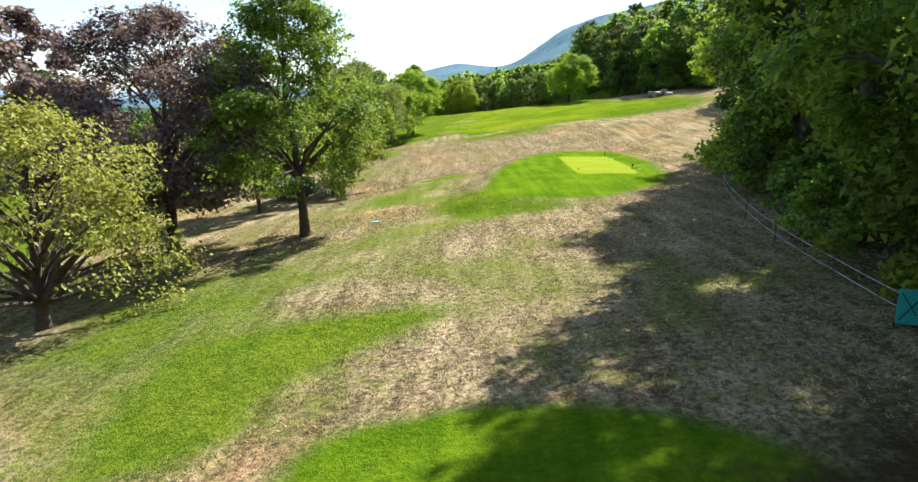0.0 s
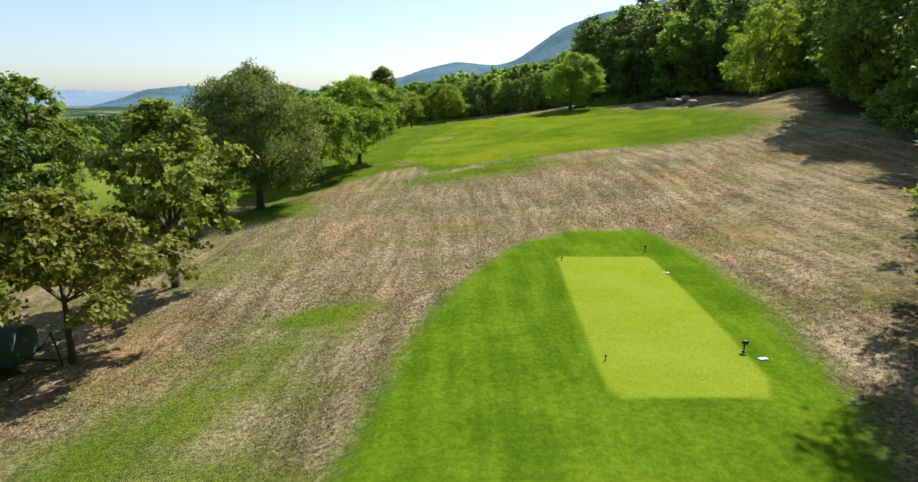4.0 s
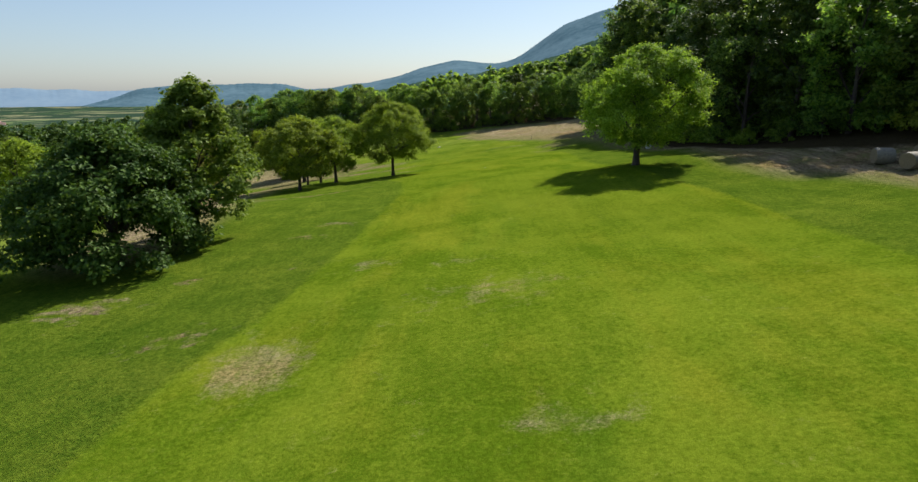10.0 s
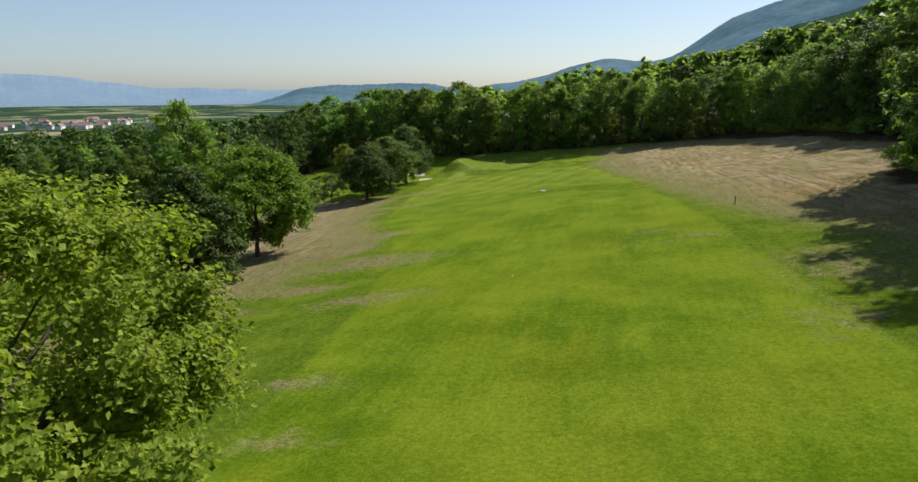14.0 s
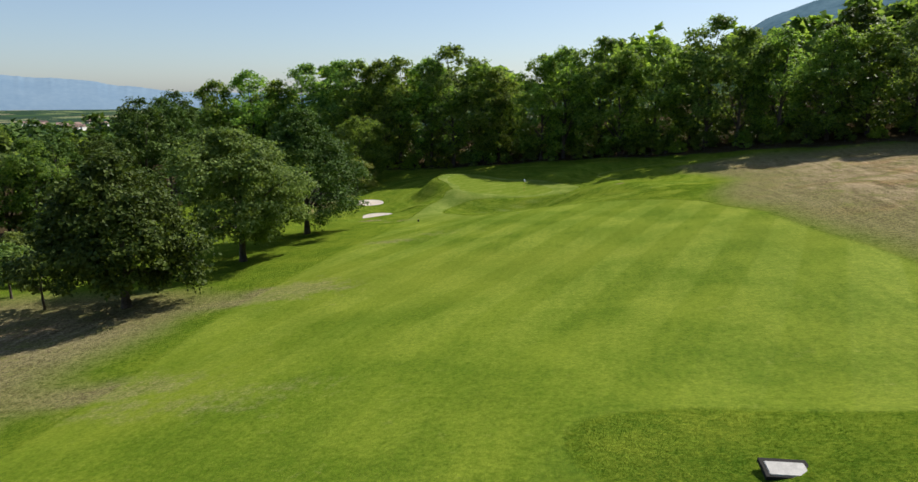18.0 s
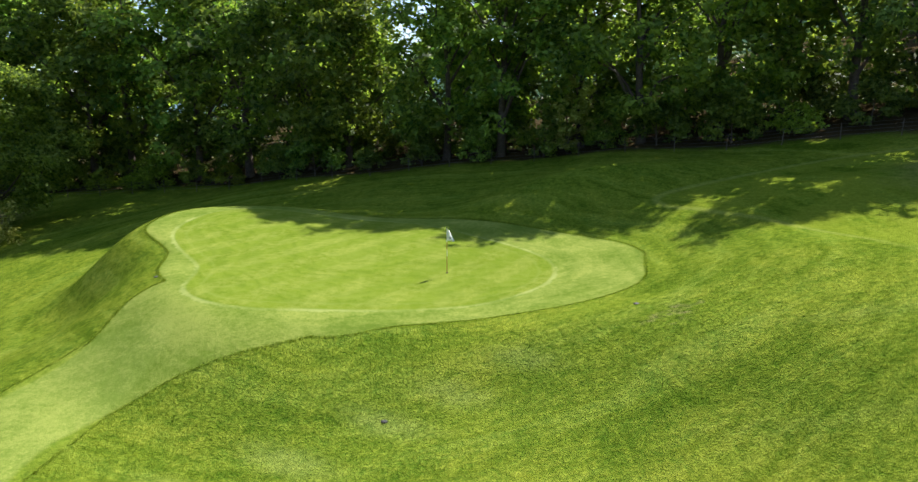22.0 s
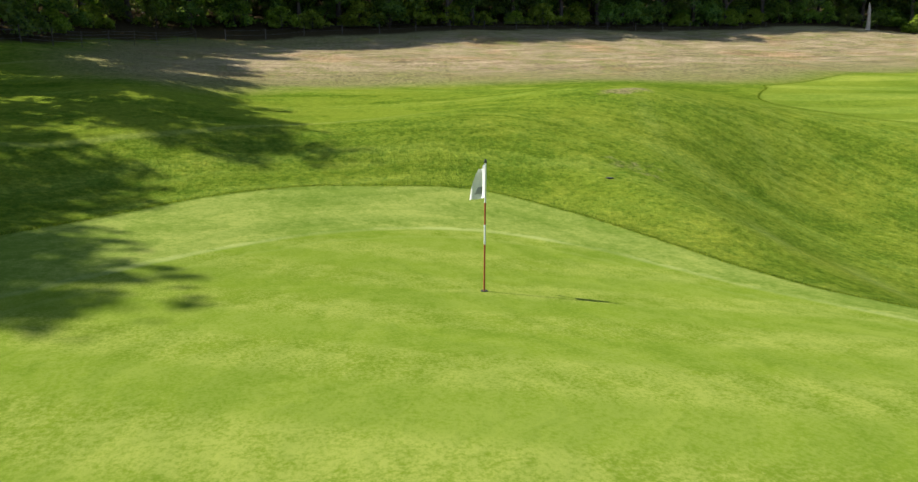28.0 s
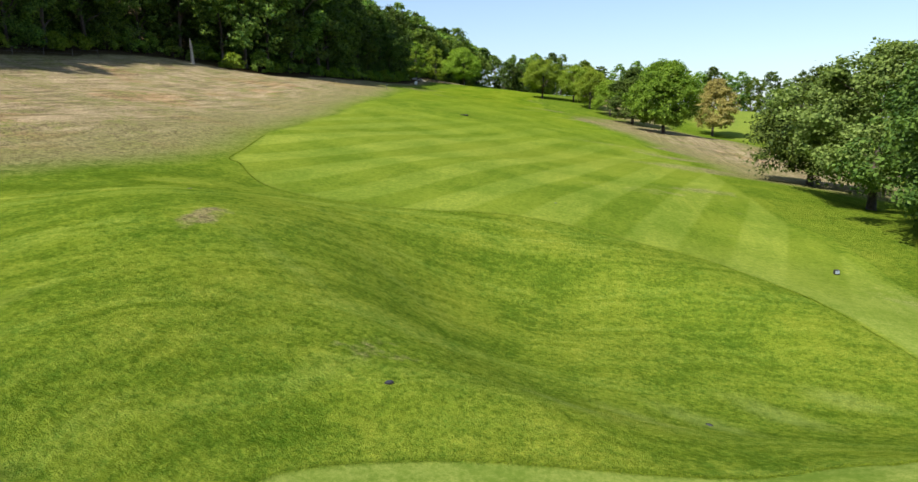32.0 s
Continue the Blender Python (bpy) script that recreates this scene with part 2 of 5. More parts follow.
# ---- zones of the course, as outlines on the plan ----
FAIRWAY = outline([(-3, 63), (2, 58.3), (10, 56.8), (16, 56.8), (21, 59.5), (27, 66), (29.5, 80), (28.6, 100), (29.5, 122), (25, 146), (24.5, 159), (26.3, 175), (25.6, 192), (23, 224), (19, 260),
                   (13.2, 304), (8, 326.5), (5.6, 330.4), (2, 334.6), (-2, 336.0), (-6, 335.6), (-10.4, 333.6), (-14, 333.3), (-18.2, 334.1), (-21.6, 335.9), (-24.7, 340), (-26.6, 345.5), (-26.0, 352.5), (-29.2, 352.5), (-30.4, 346.5),
                   (-29.5, 338), (-28.2, 330), (-27, 315), (-26.4, 288), (-20.5, 258), (-12, 235), (-6.5, 214), (-2.6, 190), (-1.2, 178), (-1.2, 160), (1.0, 150), (1.6, 138), (-1.5, 107), (-4.4, 95), (-5.5, 74)], steps=5)
GREEN = outline([(-12.3, 359.8), (-13.0, 357.6), (-15.2, 355.8), (-18.0, 355.0), (-21.5, 354.3), (-24.6, 354.0), (-26.8, 355.4), (-27.8, 359), (-31.6, 365), (-31.2, 370.5), (-27.5, 371.8), (-20.2, 369.2), (-14.9, 364.8), (-12.8, 362.2)])
APRON = outline([(-19.6, 354.0), (-21.3, 352.5), (-23.4, 351.4), (-25.4, 350.0), (-26.9, 347.4), (-26.6, 344.5), (-24.9, 340.0), (-21, 335.4), (-17, 330), (-22, 318), (-28.2, 324), (-29.5, 338), (-30.3, 347), (-29.0, 352.6), (-28.7, 356), (-25, 358)])
TEEBOX = np.array([(4.3, 7.1), (8.35, 7.0), (9.45, 21.3), (5.2, 21.3)])
FRONT_TEE = outline([(-6.9, -26.0), (-6.6, -24.7), (-5.9, -24.1), (-4.7, -24.0), (-3.6, -23.8), (-2.5, -24.1), (-0.5, -24.8), (1.2, -26.3), (2.0, -29.0), (1.0, -40.0), (-8.0, -40.0)])
SAND_A = np.array([(-46.5 + 2.9 * math.cos(a), 365.0 + (1.5 + 0.25 * math.sin(2 * a)) * math.sin(a)) for a in np.linspace(0, 6.283, 40, endpoint=False)])
SAND_B = np.array([(-38.3 + 3.3 * math.cos(a + 0.2), 350.2 + (2.1 + 0.3 * math.sin(2 * a)) * math.sin(a)) for a in np.linspace(0, 6.283, 40, endpoint=False)])
MOUND = outline([(-2.6, 272.5), (-2, 274), (1, 275), (5, 274.8), (10, 274), (16, 270), (21, 264), (24, 257), (20, 256), (14, 262), (8, 265.5), (2, 268), (-1.5, 270.5)])
DRY = [
    outline([(-30, -60), (14, -60), (20, -5), (26, 20), (42, 42), (38, 56), (31, 56), (27, 52.5), (16, 54.5), (11.8, 53), (8.4, 49.5), (4.8, 48.2), (-0.5, 49.5), (-5.4, 51.8), (-9.5, 57), (-14.5, 50), (-19, 52), (-23, 45), (-26, 0)], steps=5),
    outline([(34, 55), (36, 80), (38.5, 100), (43, 117), (41, 127), (36, 131), (36, 150), (35, 165), (34, 198), (31, 217), (26.5, 227), (23.5, 242), (20.5, 260), (14.5, 303), (9.5, 328), (11, 340), (13.6, 351), (10.5, 359), (7, 366.5), (20, 371), (46, 366), (62, 330), (64, 250), (50, 200), (46, 150), (66, 128), (60, 80)], steps=5),
    outline([(-24, 208), (-16.5, 214), (-19, 223), (-14, 231), (-21, 252), (-30, 277), (-29.5, 289), (-33, 297), (-46, 299), (-58, 290), (-54, 250), (-42, 220)], steps=5),
    outline([(-17, 118), (-15, 130), (-18.5, 152), (-19, 180), (-24, 206), (-34, 204), (-29, 160), (-24, 122)], steps=5),
    outline([(-52, 352), (-60, 360), (-75, 385), (-60, 392), (-54, 375)], steps=5),
]
FIELD = outline([(-32, 60), (-24, 90), (-27, 118), (-34, 150), (-45, 200), (-62, 230), (-95, 262), (-140, 262), (-150, 180), (-90, 80), (-60, 50)], steps=5)
WOODS = outline([(16, -60), (9, -22), (9.5, -12), (12, -2), (15, 12), (34, 38), (38, 60), (48, 80), (58, 122), (48, 135), (39, 153), (41, 195), (44, 245), (58, 262), (58, 300), (57, 330), (46, 366), (20, 375), (4, 380), (-10, 386),
                 (-28, 390), (-48, 397), (-76, 398), (-90, 384), (-92, 330), (-96, 290), (-118, 268), (-220, 260), (-400, 600), (0, 900), (600, 600), (600, -60)], steps=3)
SEMI = outline([(-4.2, 370.0), (-3.9, 365.0), (-2.4, 361.5), (-1.3, 356.0), (-1.2, 352.0), (0.5, 348.0), (3.5, 345.0), (7.5, 343.0), (12, 341), (22, 350), (14, 372)])
PATCHES = [(-2.2, 125.6, 2.5, 1.0, 0.5), (2.0, 110.9, 1.6, 1.0, 0.5), (7.5, 110.4, 1.5, 0.8, 0.35), (-1.8, 113.3, 2.0, 0.9, 0.35), (17.4, 216.7, 2.0, 0.9, 0.4), (21.3, 218.7, 3.0, 1.5, 0.45), (14.4, 217.6, 2.0, 0.7, 0.3), (-25.7, 294.3, 4.0, 1.6, 0.6), (-22.4, 276.6, 3.0, 1.0, 0.5), (-24.9, 280.5, 2.5, 1.2, 0.45), (-21, 102.8, 4.0, 2.0, 0.9), (-5.8, 101.9, 3.0, 1.2, 0.5), (-3.8, 121.7, 2.0, 1.4, 0.45), (9.9, 103.8, 4.0, 2.0, 0.35), (11.4, 90.1, 2.0, 1.0, 0.4), (-3.3, 79.1, 3.0, 3.0, 0.35), (27, 205, 4, 9, 0.5), (25.5, 195, 4, 4, 0.4), (-24.5, 296.5, 4.5, 2.4, 0.75), (-23.5, 314.5, 3.5, 1.2, 0.5), (-1.6, 188.2, 2.6, 1.1, 0.6), (-12.3, 212.4, 4, 1.8, 0.65), (-17, 229, 4, 3.5, 0.7), (-15.5, 206, 3, 1.5, 0.55), (-11.6, 223.3, 4, 1.1, 0.55), (-24.5, 279, 5, 1.8, 0.6), (-14, 108, 3.5, 2.0, 0.6), (-9.5, 112, 2.5, 1.2, 0.4),
           (-0.8, 97.4, 2.0, 2.3, 0.8), (-6, 101.5, 3.5, 1.5, 0.4), (10.6, 91, 1.4, 1.1, 0.35), (8, 104, 4, 2.0, 0.25), (-8, 150, 7, 1.8, 0.5), (-9, 221, 7, 3.0, 0.75), (-6, 206.5, 6, 2.5, 0.6), (-13, 238, 5, 2.5, 0.5), (-18, 277, 6, 1.6, 0.4),
           (-28, 268, 5, 2.0, 0.5), (-31, 336, 3.5, 2.2, 0.5), (-1.7, 346.2, 0.5, 1.1, 1.2), (-35.5, 338.4, 2.6, 1.5, 0.7), (-9.8, 351.0, 1.8, 1.4, 0.35), (0, 182, 2.5, 1.2, 0.5), (17, 222, 3, 1.5, 0.4), (-20, 318, 4, 1.4, 0.35), (14, 250, 4, 1.2, 0.3),
           (-25.0, 355.0, 1.2, 0.5, 0.35), (9, 27.5, 2.0, 0.9, 0.7), (5, 25.3, 1.6, 0.8, 0.5), (-4.5, 58.0, 2.6, 4.0, 1.0), (2, 56.0, 6.0, 1.9, 0.6), (12, 54.4, 5.0, 1.6, 0.5), (-5.5, 67, 1.6, 4, 0.5)]
PALE_TURF = [(-14.2, 350.7, 1.6, 0.45, 0.8), (-16.3, 349.7, 1.6, 0.5, 0.9), (-18.2, 348.7, 1.8, 0.5, 1.0), (-20.6, 347.2, 1.8, 0.55, 1.0), (-22.9, 345.7, 1.5, 0.6, 0.9), (-5, 347.5, 5.0, 0.5, 0.5), (-8, 344.5, 5.0, 0.5, 0.4), (-3, 340.0, 6.0, 0.5, 0.4), (-36, 356, 0.8, 4.0, 0.5), (-33.5, 357, 0.5, 4.0, 0.4), (-9, 353, 0.6, 2.0, 0.4)]
LUSH = [(-9.8, -22.6, 1.4, 2.0, 1.0), (-9.0, -20.2, 1.5, 1.6, 1.0), (-7.2, -18.7, 1.7, 1.2, 0.9), (-5.2, -17.7, 1.9, 0.9, 0.6), (-2.4, -1.4, 2.0, 2.8, 0.8), (0.6, -3.0, 2.2, 1.5, 0.7), (-4.6, 17.6, 3.0, 1.2, 0.5), (-13, -14, 4, 8, 0.4), (-12, 4, 4, 6, 0.3), (-5, 14, 3, 5, 0.5), (-8, 8, 2.5, 4, 0.6), (-12, 28, 4, 6, 0.35), (-3.5, 2, 2, 4.5, 0.7), (-9.5, -12, 5, 9, 0.22), (-14, -20, 4, 8, 0.3), (-14, 44, 5, 4, 0.7), (-2, -14, 3, 3, 0.35), (-6, -6, 3, 5, 0.3), (3, -17, 3, 3, 0.3), (38, 107, 4, 7, 0.5)]


def zone_values(x, y):
    """What grows where: distances to the outlines and weights."""
    out = {}
    for name, line in (("fairway", FAIRWAY), ("green", GREEN), ("collar", COLLAR), ("apron", APRON), ("tee", TEE), ("tee_box", TEEBOX), ("front_tee", FRONT_TEE), ("semi", SEMI), ("field", FIELD), ("woods", WOODS)):
        out[name] = np.clip(inside_by(x, y, line), -20, 20)
    out["fairway"] = np.minimum(out["fairway"], -inside_by(x, y, MOUND))
    out["sand"] = np.maximum(inside_by(x, y, SAND_A), inside_by(x, y, SAND_B)).clip(-20, 20)
    out["dry"] = np.clip(np.max([inside_by(x, y, line) for line in DRY], axis=0), -20, 20)
    patch = np.zeros_like(x)
    for cx, cy, rx, ry, w in PATCHES:
        patch = np.maximum(patch, w * bump(x, y, cx, cy, rx, ry, 8))
    for cx, cy, rx, ry, w in LUSH:
        patch = patch - w * bump(x, y, cx, cy, rx, ry, 8)
    out["patch"] = patch
    out["pale"] = np.max([w * bump(x, y, cx, cy, rx, ry, -28) for cx, cy, rx, ry, w in PALE_TURF], axis=0)
    return out


def turf():
    """Mown and dry grass, sand and forest floor, by the zones of the plan."""
    k = Nodes("turf")
    where = k.add("NewGeometry").outputs["Position"]
    at = {n: k.add("Attribute", attribute_name=n).outputs["Fac"] for n in ("fairway", "green", "collar", "apron", "tee", "tee_box", "front_tee", "semi", "field", "woods", "sand", "dry", "patch", "pale")}
    big, mid = k.noise(0.045, 4, 0.55, where), k.noise(0.35, 5, 0.6, where)
    small, fine = k.noise(2.6, 5, 0.65, where), k.noise(24.0, 4, 0.75, where)
    streak_map = k.add("Mapping", where, None, (0, 0, 0.12), (1.6, 0.16, 0.5))
    streak = k.noise(1.0, 5, 0.6, streak_map)
    ragged = k.math("MULTIPLY", k.math("SUBTRACT", k.math("ADD", k.math("MULTIPLY", mid, 0.6), k.math("MULTIPLY", small, 0.4)), 0.5), 7.0)
    edge = k.math("MULTIPLY", k.math("SUBTRACT", small, 0.5), 0.5)

    def by(name, lo, hi, wander=None):
        v = at[name] if wander is None else k.math("ADD", at[name], wander)
        return k.ramp(v, lo, hi)

    def shades(dark, light, f, lo=0.3, hi=0.7):
        return k.mix(k.ramp(f, lo, hi), dark, light)

    high = k.add("SeparateXYZ", where).outputs[1]
    specks = k.noise(8.5, 4, 0.75, where)
    tuft = k.math("ADD", k.math("ADD", k.math("MULTIPLY", small, 0.3), k.math("MULTIPLY", specks, 0.45)), k.math("MULTIPLY", fine, 0.25))
    worn = k.math("ADD", k.math("MULTIPLY", tuft, 0.8), k.math("MULTIPLY", mid, 0.2))
    rough = shades((0.049, 0.096, 0.008), (0.134, 0.180, 0.017), k.math("ADD", k.math("MULTIPLY", worn, 0.93), k.math("MULTIPLY", streak, 0.07)), 0.40, 0.60)
    rough = k.mix(k.math("MULTIPLY", k.ramp(k.noise(0.2, 5, 0.65, where), 0.46, 0.62), 0.7), rough, k.mix(1.0, rough, (1.28, 1.14, 1.25), "MULTIPLY"))
    straw = shades((0.090, 0.067, 0.038), (0.45, 0.35, 0.22), k.math("ADD", k.math("MULTIPLY", tuft, 0.74), k.math("MULTIPLY", streak, 0.26)), 0.42, 0.58)
    straw = k.mix(k.math("MULTIPLY", k.ramp(k.noise(0.11, 4, 0.6, where), 0.50, 0.64), 0.7), straw, k.mix(1.0, straw, (1.05, 0.82, 0.68), "MULTIPLY"))
    straw = k.mix(k.math("MULTIPLY", k.ramp(k.noise(0.17, 4, 0.62, k.add("Mapping", where, (5, 1, 2))), 0.50, 0.62), 0.75), straw, k.mix(1.0, straw, (0.62, 0.70, 0.60), "MULTIPLY"))
    swath = k.noise(1.0, 4, 0.6, k.add("Mapping", where, None, (0, 0, 0.28), (1.3, 0.04, 0.5)))
    straw = k.mix(k.math("MULTIPLY", k.ramp(swath, 0.5, 0.62), k.math("MULTIPLY", k.ramp(high, 150, 230), 0.3)), straw, (0.42, 0.34, 0.20))
    straw = k.mix(k.math("MULTIPLY", k.ramp(swath, 0.36, 0.46), k.math("MULTIPLY", k.math("SUBTRACT", 1.0, k.ramp(swath, 0.42, 0.5)), k.math("MULTIPLY", k.ramp(high, 150, 230), 0.2))), straw, (0.13, 0.105, 0.055))
    sparse = shades((0.070, 0.080, 0.020), (0.23, 0.21, 0.08), tuft, 0.4, 0.6)
    straw = k.mix(k.ramp(k.math("ADD", k.math("MULTIPLY", mid, 0.35), k.math("MULTIPLY", small, 0.65)), 0.47, 0.60), straw, sparse)
    thin = shades((0.078, 0.080, 0.026), (0.25, 0.23, 0.095), tuft, 0.4, 0.6)
    straw = k.mix(k.math("MULTIPLY", k.math("SUBTRACT", 1.0, k.ramp(k.math("ADD", at["dry"], ragged), 2.0, 13.0)), k.math("MULTIPLY", k.ramp(high, 150, 190), 0.78)), straw, thin)
    # Dark spots in the straw: clods, and painted shade between the stubble tufts.
    shade_spotted_straw = k.mix(k.math("MULTIPLY", k.ramp(k.noise(4.6, 4, 0.65, where), 0.53, 0.60), 0.68), straw, (0.072, 0.058, 0.032))
    dryness = k.math("ADD", k.math("ADD", at["dry"], ragged), k.math("MULTIPLY", at["patch"], 12.0))
    rough = k.mix(k.ramp(high, 300, 338), rough, k.mix(1.0, rough, (1.12, 1.07, 1.15), "MULTIPLY"))
    rough = k.mix(k.ramp(high, 160, 230), k.mix(1.0, rough, (0.84, 0.88, 0.85), "MULTIPLY"), rough)
    lean = k.noise(1.0, 3, 0.6, k.add("CombineXYZ", k.math("ADD", k.math("MULTIPLY", at["collar"], 0.75), k.math("MULTIPLY", mid, 1.3)), k.math("MULTIPLY", big, 5.0), 0.0))
    turns = k.math("MULTIPLY", k.ramp(high, 326, 340), 0.75)
    rough = k.mix(k.math("MULTIPLY", k.ramp(lean, 0.5, 0.64), turns), rough, k.mix(1.0, rough, (1.3, 1.26, 1.6), "MULTIPLY"))
    rough = k.mix(k.math("MULTIPLY", k.math("SUBTRACT", 1.0, k.ramp(lean, 0.38, 0.48)), turns), rough, k.mix(1.0, rough, (0.72, 0.8, 0.7), "MULTIPLY"))
    comb = k.noise(1.0, 4, 0.65, k.add("CombineXYZ", k.math("ADD", k.math("MULTIPLY", at["collar"], 2.2), k.math("ADD", k.math("MULTIPLY", mid, 4.0), k.math("MULTIPLY", small, 1.6))), k.math("MULTIPLY", big, 26.0), 3.0))
    rough = k.mix(k.math("MULTIPLY", k.ramp(high, 326, 340), 0.42), rough, k.mix(1.0, rough, k.mix(k.ramp(comb, 0.36, 0.64), (0.66, 0.74, 0.6), (1.34, 1.26, 1.5)), "MULTIPLY"))
    rough = k.mix(k.math("MULTIPLY", k.ramp(k.math("ADD", at["pale"], k.math("MULTIPLY", k.math("SUBTRACT", small, 0.5), 0.5)), 0.1, 0.9), 0.42), rough, (0.205, 0.25, 0.06))
    half_cut = k.mix(k.ramp(mid, 0.38, 0.62), k.mix(1.0, rough, (1.12, 1.1, 1.05), "MULTIPLY"), (0.135, 0.178, 0.018))
    rough = k.mix(k.math("MULTIPLY", by("semi", -0.6, 0.5, edge), k.ramp(high, 350, 357)), rough, half_cut)
    rough = k.mix(k.math("MULTIPLY", k.math("MULTIPLY", by("semi", -0.45, -0.1, edge), k.math("SUBTRACT", 1.0, by("semi", 0.0, 0.3, edge))), k.math("MULTIPLY", k.ramp(high, 351, 358), 0.3)), rough, (0.26, 0.29, 0.075))
    c = k.mix(k.ramp(dryness, -2.8, 3.4), rough, shade_spotted_straw)
    c = k.mix(k.ramp(k.math("ADD", k.math("MULTIPLY", at["patch"], -1.0), k.math("MULTIPLY", k.math("SUBTRACT", mid, 0.5), 0.9)), -0.05, 0.8), c, rough)
    c = k.mix(k.ramp(k.math("ADD", at["patch"], k.math("MULTIPLY", k.math("SUBTRACT", k.noise(0.9, 5, 0.65, where), 0.5), 1.6)), 0.3, 0.7), c, shade_spotted_straw)
    # fairway with its mown bands
    band_map = k.add("Mapping", where, None, (0, 0, 0.274), (1, 1, 1))
    band = k.add("TexWave", band_map, Scale=0.0628, Distortion=0.25, Detail=2.0, Detail_Scale=0.3, wave_type="BANDS", bands_direction="X").outputs["Fac"]
    mown = shades((0.072, 0.122, 0.006), (0.148, 0.196, 0.014), k.math("ADD", k.math("ADD", k.math("MULTIPLY", k.noise(0.16, 4, 0.6, where), 0.38), k.math("MULTIPLY", streak, 0.12)), k.math("ADD", k.math("MULTIPLY", small, 0.2), k.math("MULTIPLY", specks, 0.3))), 0.40, 0.60)
    gold = k.noise(1.0, 4, 0.62, k.add("Mapping", where, (7, 3, 0), (0, 0, -0.4), (0.13, 0.05, 0.1)))
    mown = k.mix(k.math("MULTIPLY", k.ramp(gold, 0.52, 0.66), k.math("SUBTRACT", 0.55, k.math("MULTIPLY", k.ramp(high, 200, 270), 0.45))), mown, k.mix(1.0, mown, (1.35, 1.08, 1.2), "MULTIPLY"))
    mown = k.mix(k.math("MULTIPLY", k.ramp(k.noise(1.0, 4, 0.62, k.add("Mapping", where, (1, 9, 4), (0, 0, 0.2), (0.22, 0.07, 0.1))), 0.54, 0.68), k.math("SUBTRACT", 0.6, k.math("MULTIPLY", k.ramp(high, 200, 270), 0.45))), mown, k.mix(1.0, mown, (0.66, 0.80, 0.8), "MULTIPLY"))
    mown = k.mix(k.math("MULTIPLY", k.ramp(band, 0.38, 0.62), k.math("ADD", 0.04, k.math("ADD", k.math("MULTIPLY", k.ramp(high, 230, 300), 0.16), k.math("MULTIPLY", k.ramp(high, 270, 305), 0.46)))), k.mix(1.0, mown, (0.90, 0.91, 0.9), "MULTIPLY"), k.mix(1.0, mown, (1.34, 1.24, 1.9), "MULTIPLY"))
    mown = k.mix(k.math("MULTIPLY", k.ramp(big, 0.5, 0.7), 0.4), mown, (0.148, 0.180, 0.014))
    mown = k.mix(k.math("MULTIPLY", k.ramp(high, 235, 310), 0.8), mown, k.mix(1.0, mown, (1.0, 0.96, 1.35), "MULTIPLY"))
    mown = k.mix(k.ramp(k.math("ADD", at["patch"], k.math("MULTIPLY", k.math("SUBTRACT", k.math("ADD", k.math("MULTIPLY", tuft, 0.5), k.math("MULTIPLY", k.noise(0.9, 5, 0.65, where), 0.5)), 0.5), 2.4)), 0.14, 0.6), mown, k.mix(0.42, shade_spotted_straw, mown))
    c = k.mix(by("fairway", -0.5, 0.5, k.math("MULTIPLY", edge, 2.0)), c, mown)
    c = k.mix(by("field", -3, 4, ragged), c, k.mix(0.5, mown, (0.19, 0.23, 0.05)))
    lush = shades((0.050, 0.103, 0.005), (0.100, 0.164, 0.009), k.math("ADD", k.math("MULTIPLY", tuft, 0.35), k.math("ADD", k.math("MULTIPLY", mid, 0.35), k.math("MULTIPLY", streak, 0.3))), 0.40, 0.60)
    c = k.mix(by("tee", -0.8, 0.6, k.math("MULTIPLY", edge, 3.5)), c, k.mix(k.ramp(at["patch"], 0.2, 0.6), lush, shade_spotted_straw))
    c = k.mix(by("front_tee", -0.5, 0.4, edge), c, lush)
    grain = k.noise(5.0, 8, 0.8, where)
    c = k.mix(1.0, c, k.mix(k.ramp(grain, 0.38, 0.62), (0.82, 0.84, 0.8), (1.2, 1.18, 1.24)), "MULTIPLY")
    fringe = shades((0.096, 0.143, 0.020), (0.180, 0.217, 0.046), k.math("ADD", k.math("MULTIPLY", mid, 0.35), k.math("MULTIPLY", tuft, 0.65)), 0.42, 0.58)
    c = k.mix(by("tee_box", -0.12, 0.12), c, k.mix(0.6, fringe, (0.215, 0.275, 0.012)))
    c = k.mix(k.math("MULTIPLY", by("apron", -0.12, 0.12, k.math("MULTIPLY", edge, 0.3)), k.ramp(high, 328, 349)), c, fringe)
    c = k.mix(by("collar", -0.12, 0.12, k.math("MULTIPLY", edge, 0.3)), c, fringe)
    putt = shades((0.096, 0.140, 0.013), (0.170, 0.206, 0.037), k.math("ADD", k.math("ADD", k.math("MULTIPLY", mid, 0.14), k.math("MULTIPLY", streak, 0.15)), k.math("ADD", k.math("MULTIPLY", fine, 0.45), k.math("MULTIPLY", small, 0.26))), 0.42, 0.58)
    stripe = k.add("TexWave", k.add("Mapping", where, None, (0, 0, 0.55), (1, 1, 1)), Scale=0.16, Distortion=0.8, Detail=2.0, Detail_Scale=0.5, wave_type="BANDS", bands_direction="X").outputs["Fac"]
    putt = k.mix(k.math("MULTIPLY", k.ramp(stripe, 0.25, 0.75), 0.5), putt, (0.100, 0.150, 0.014))
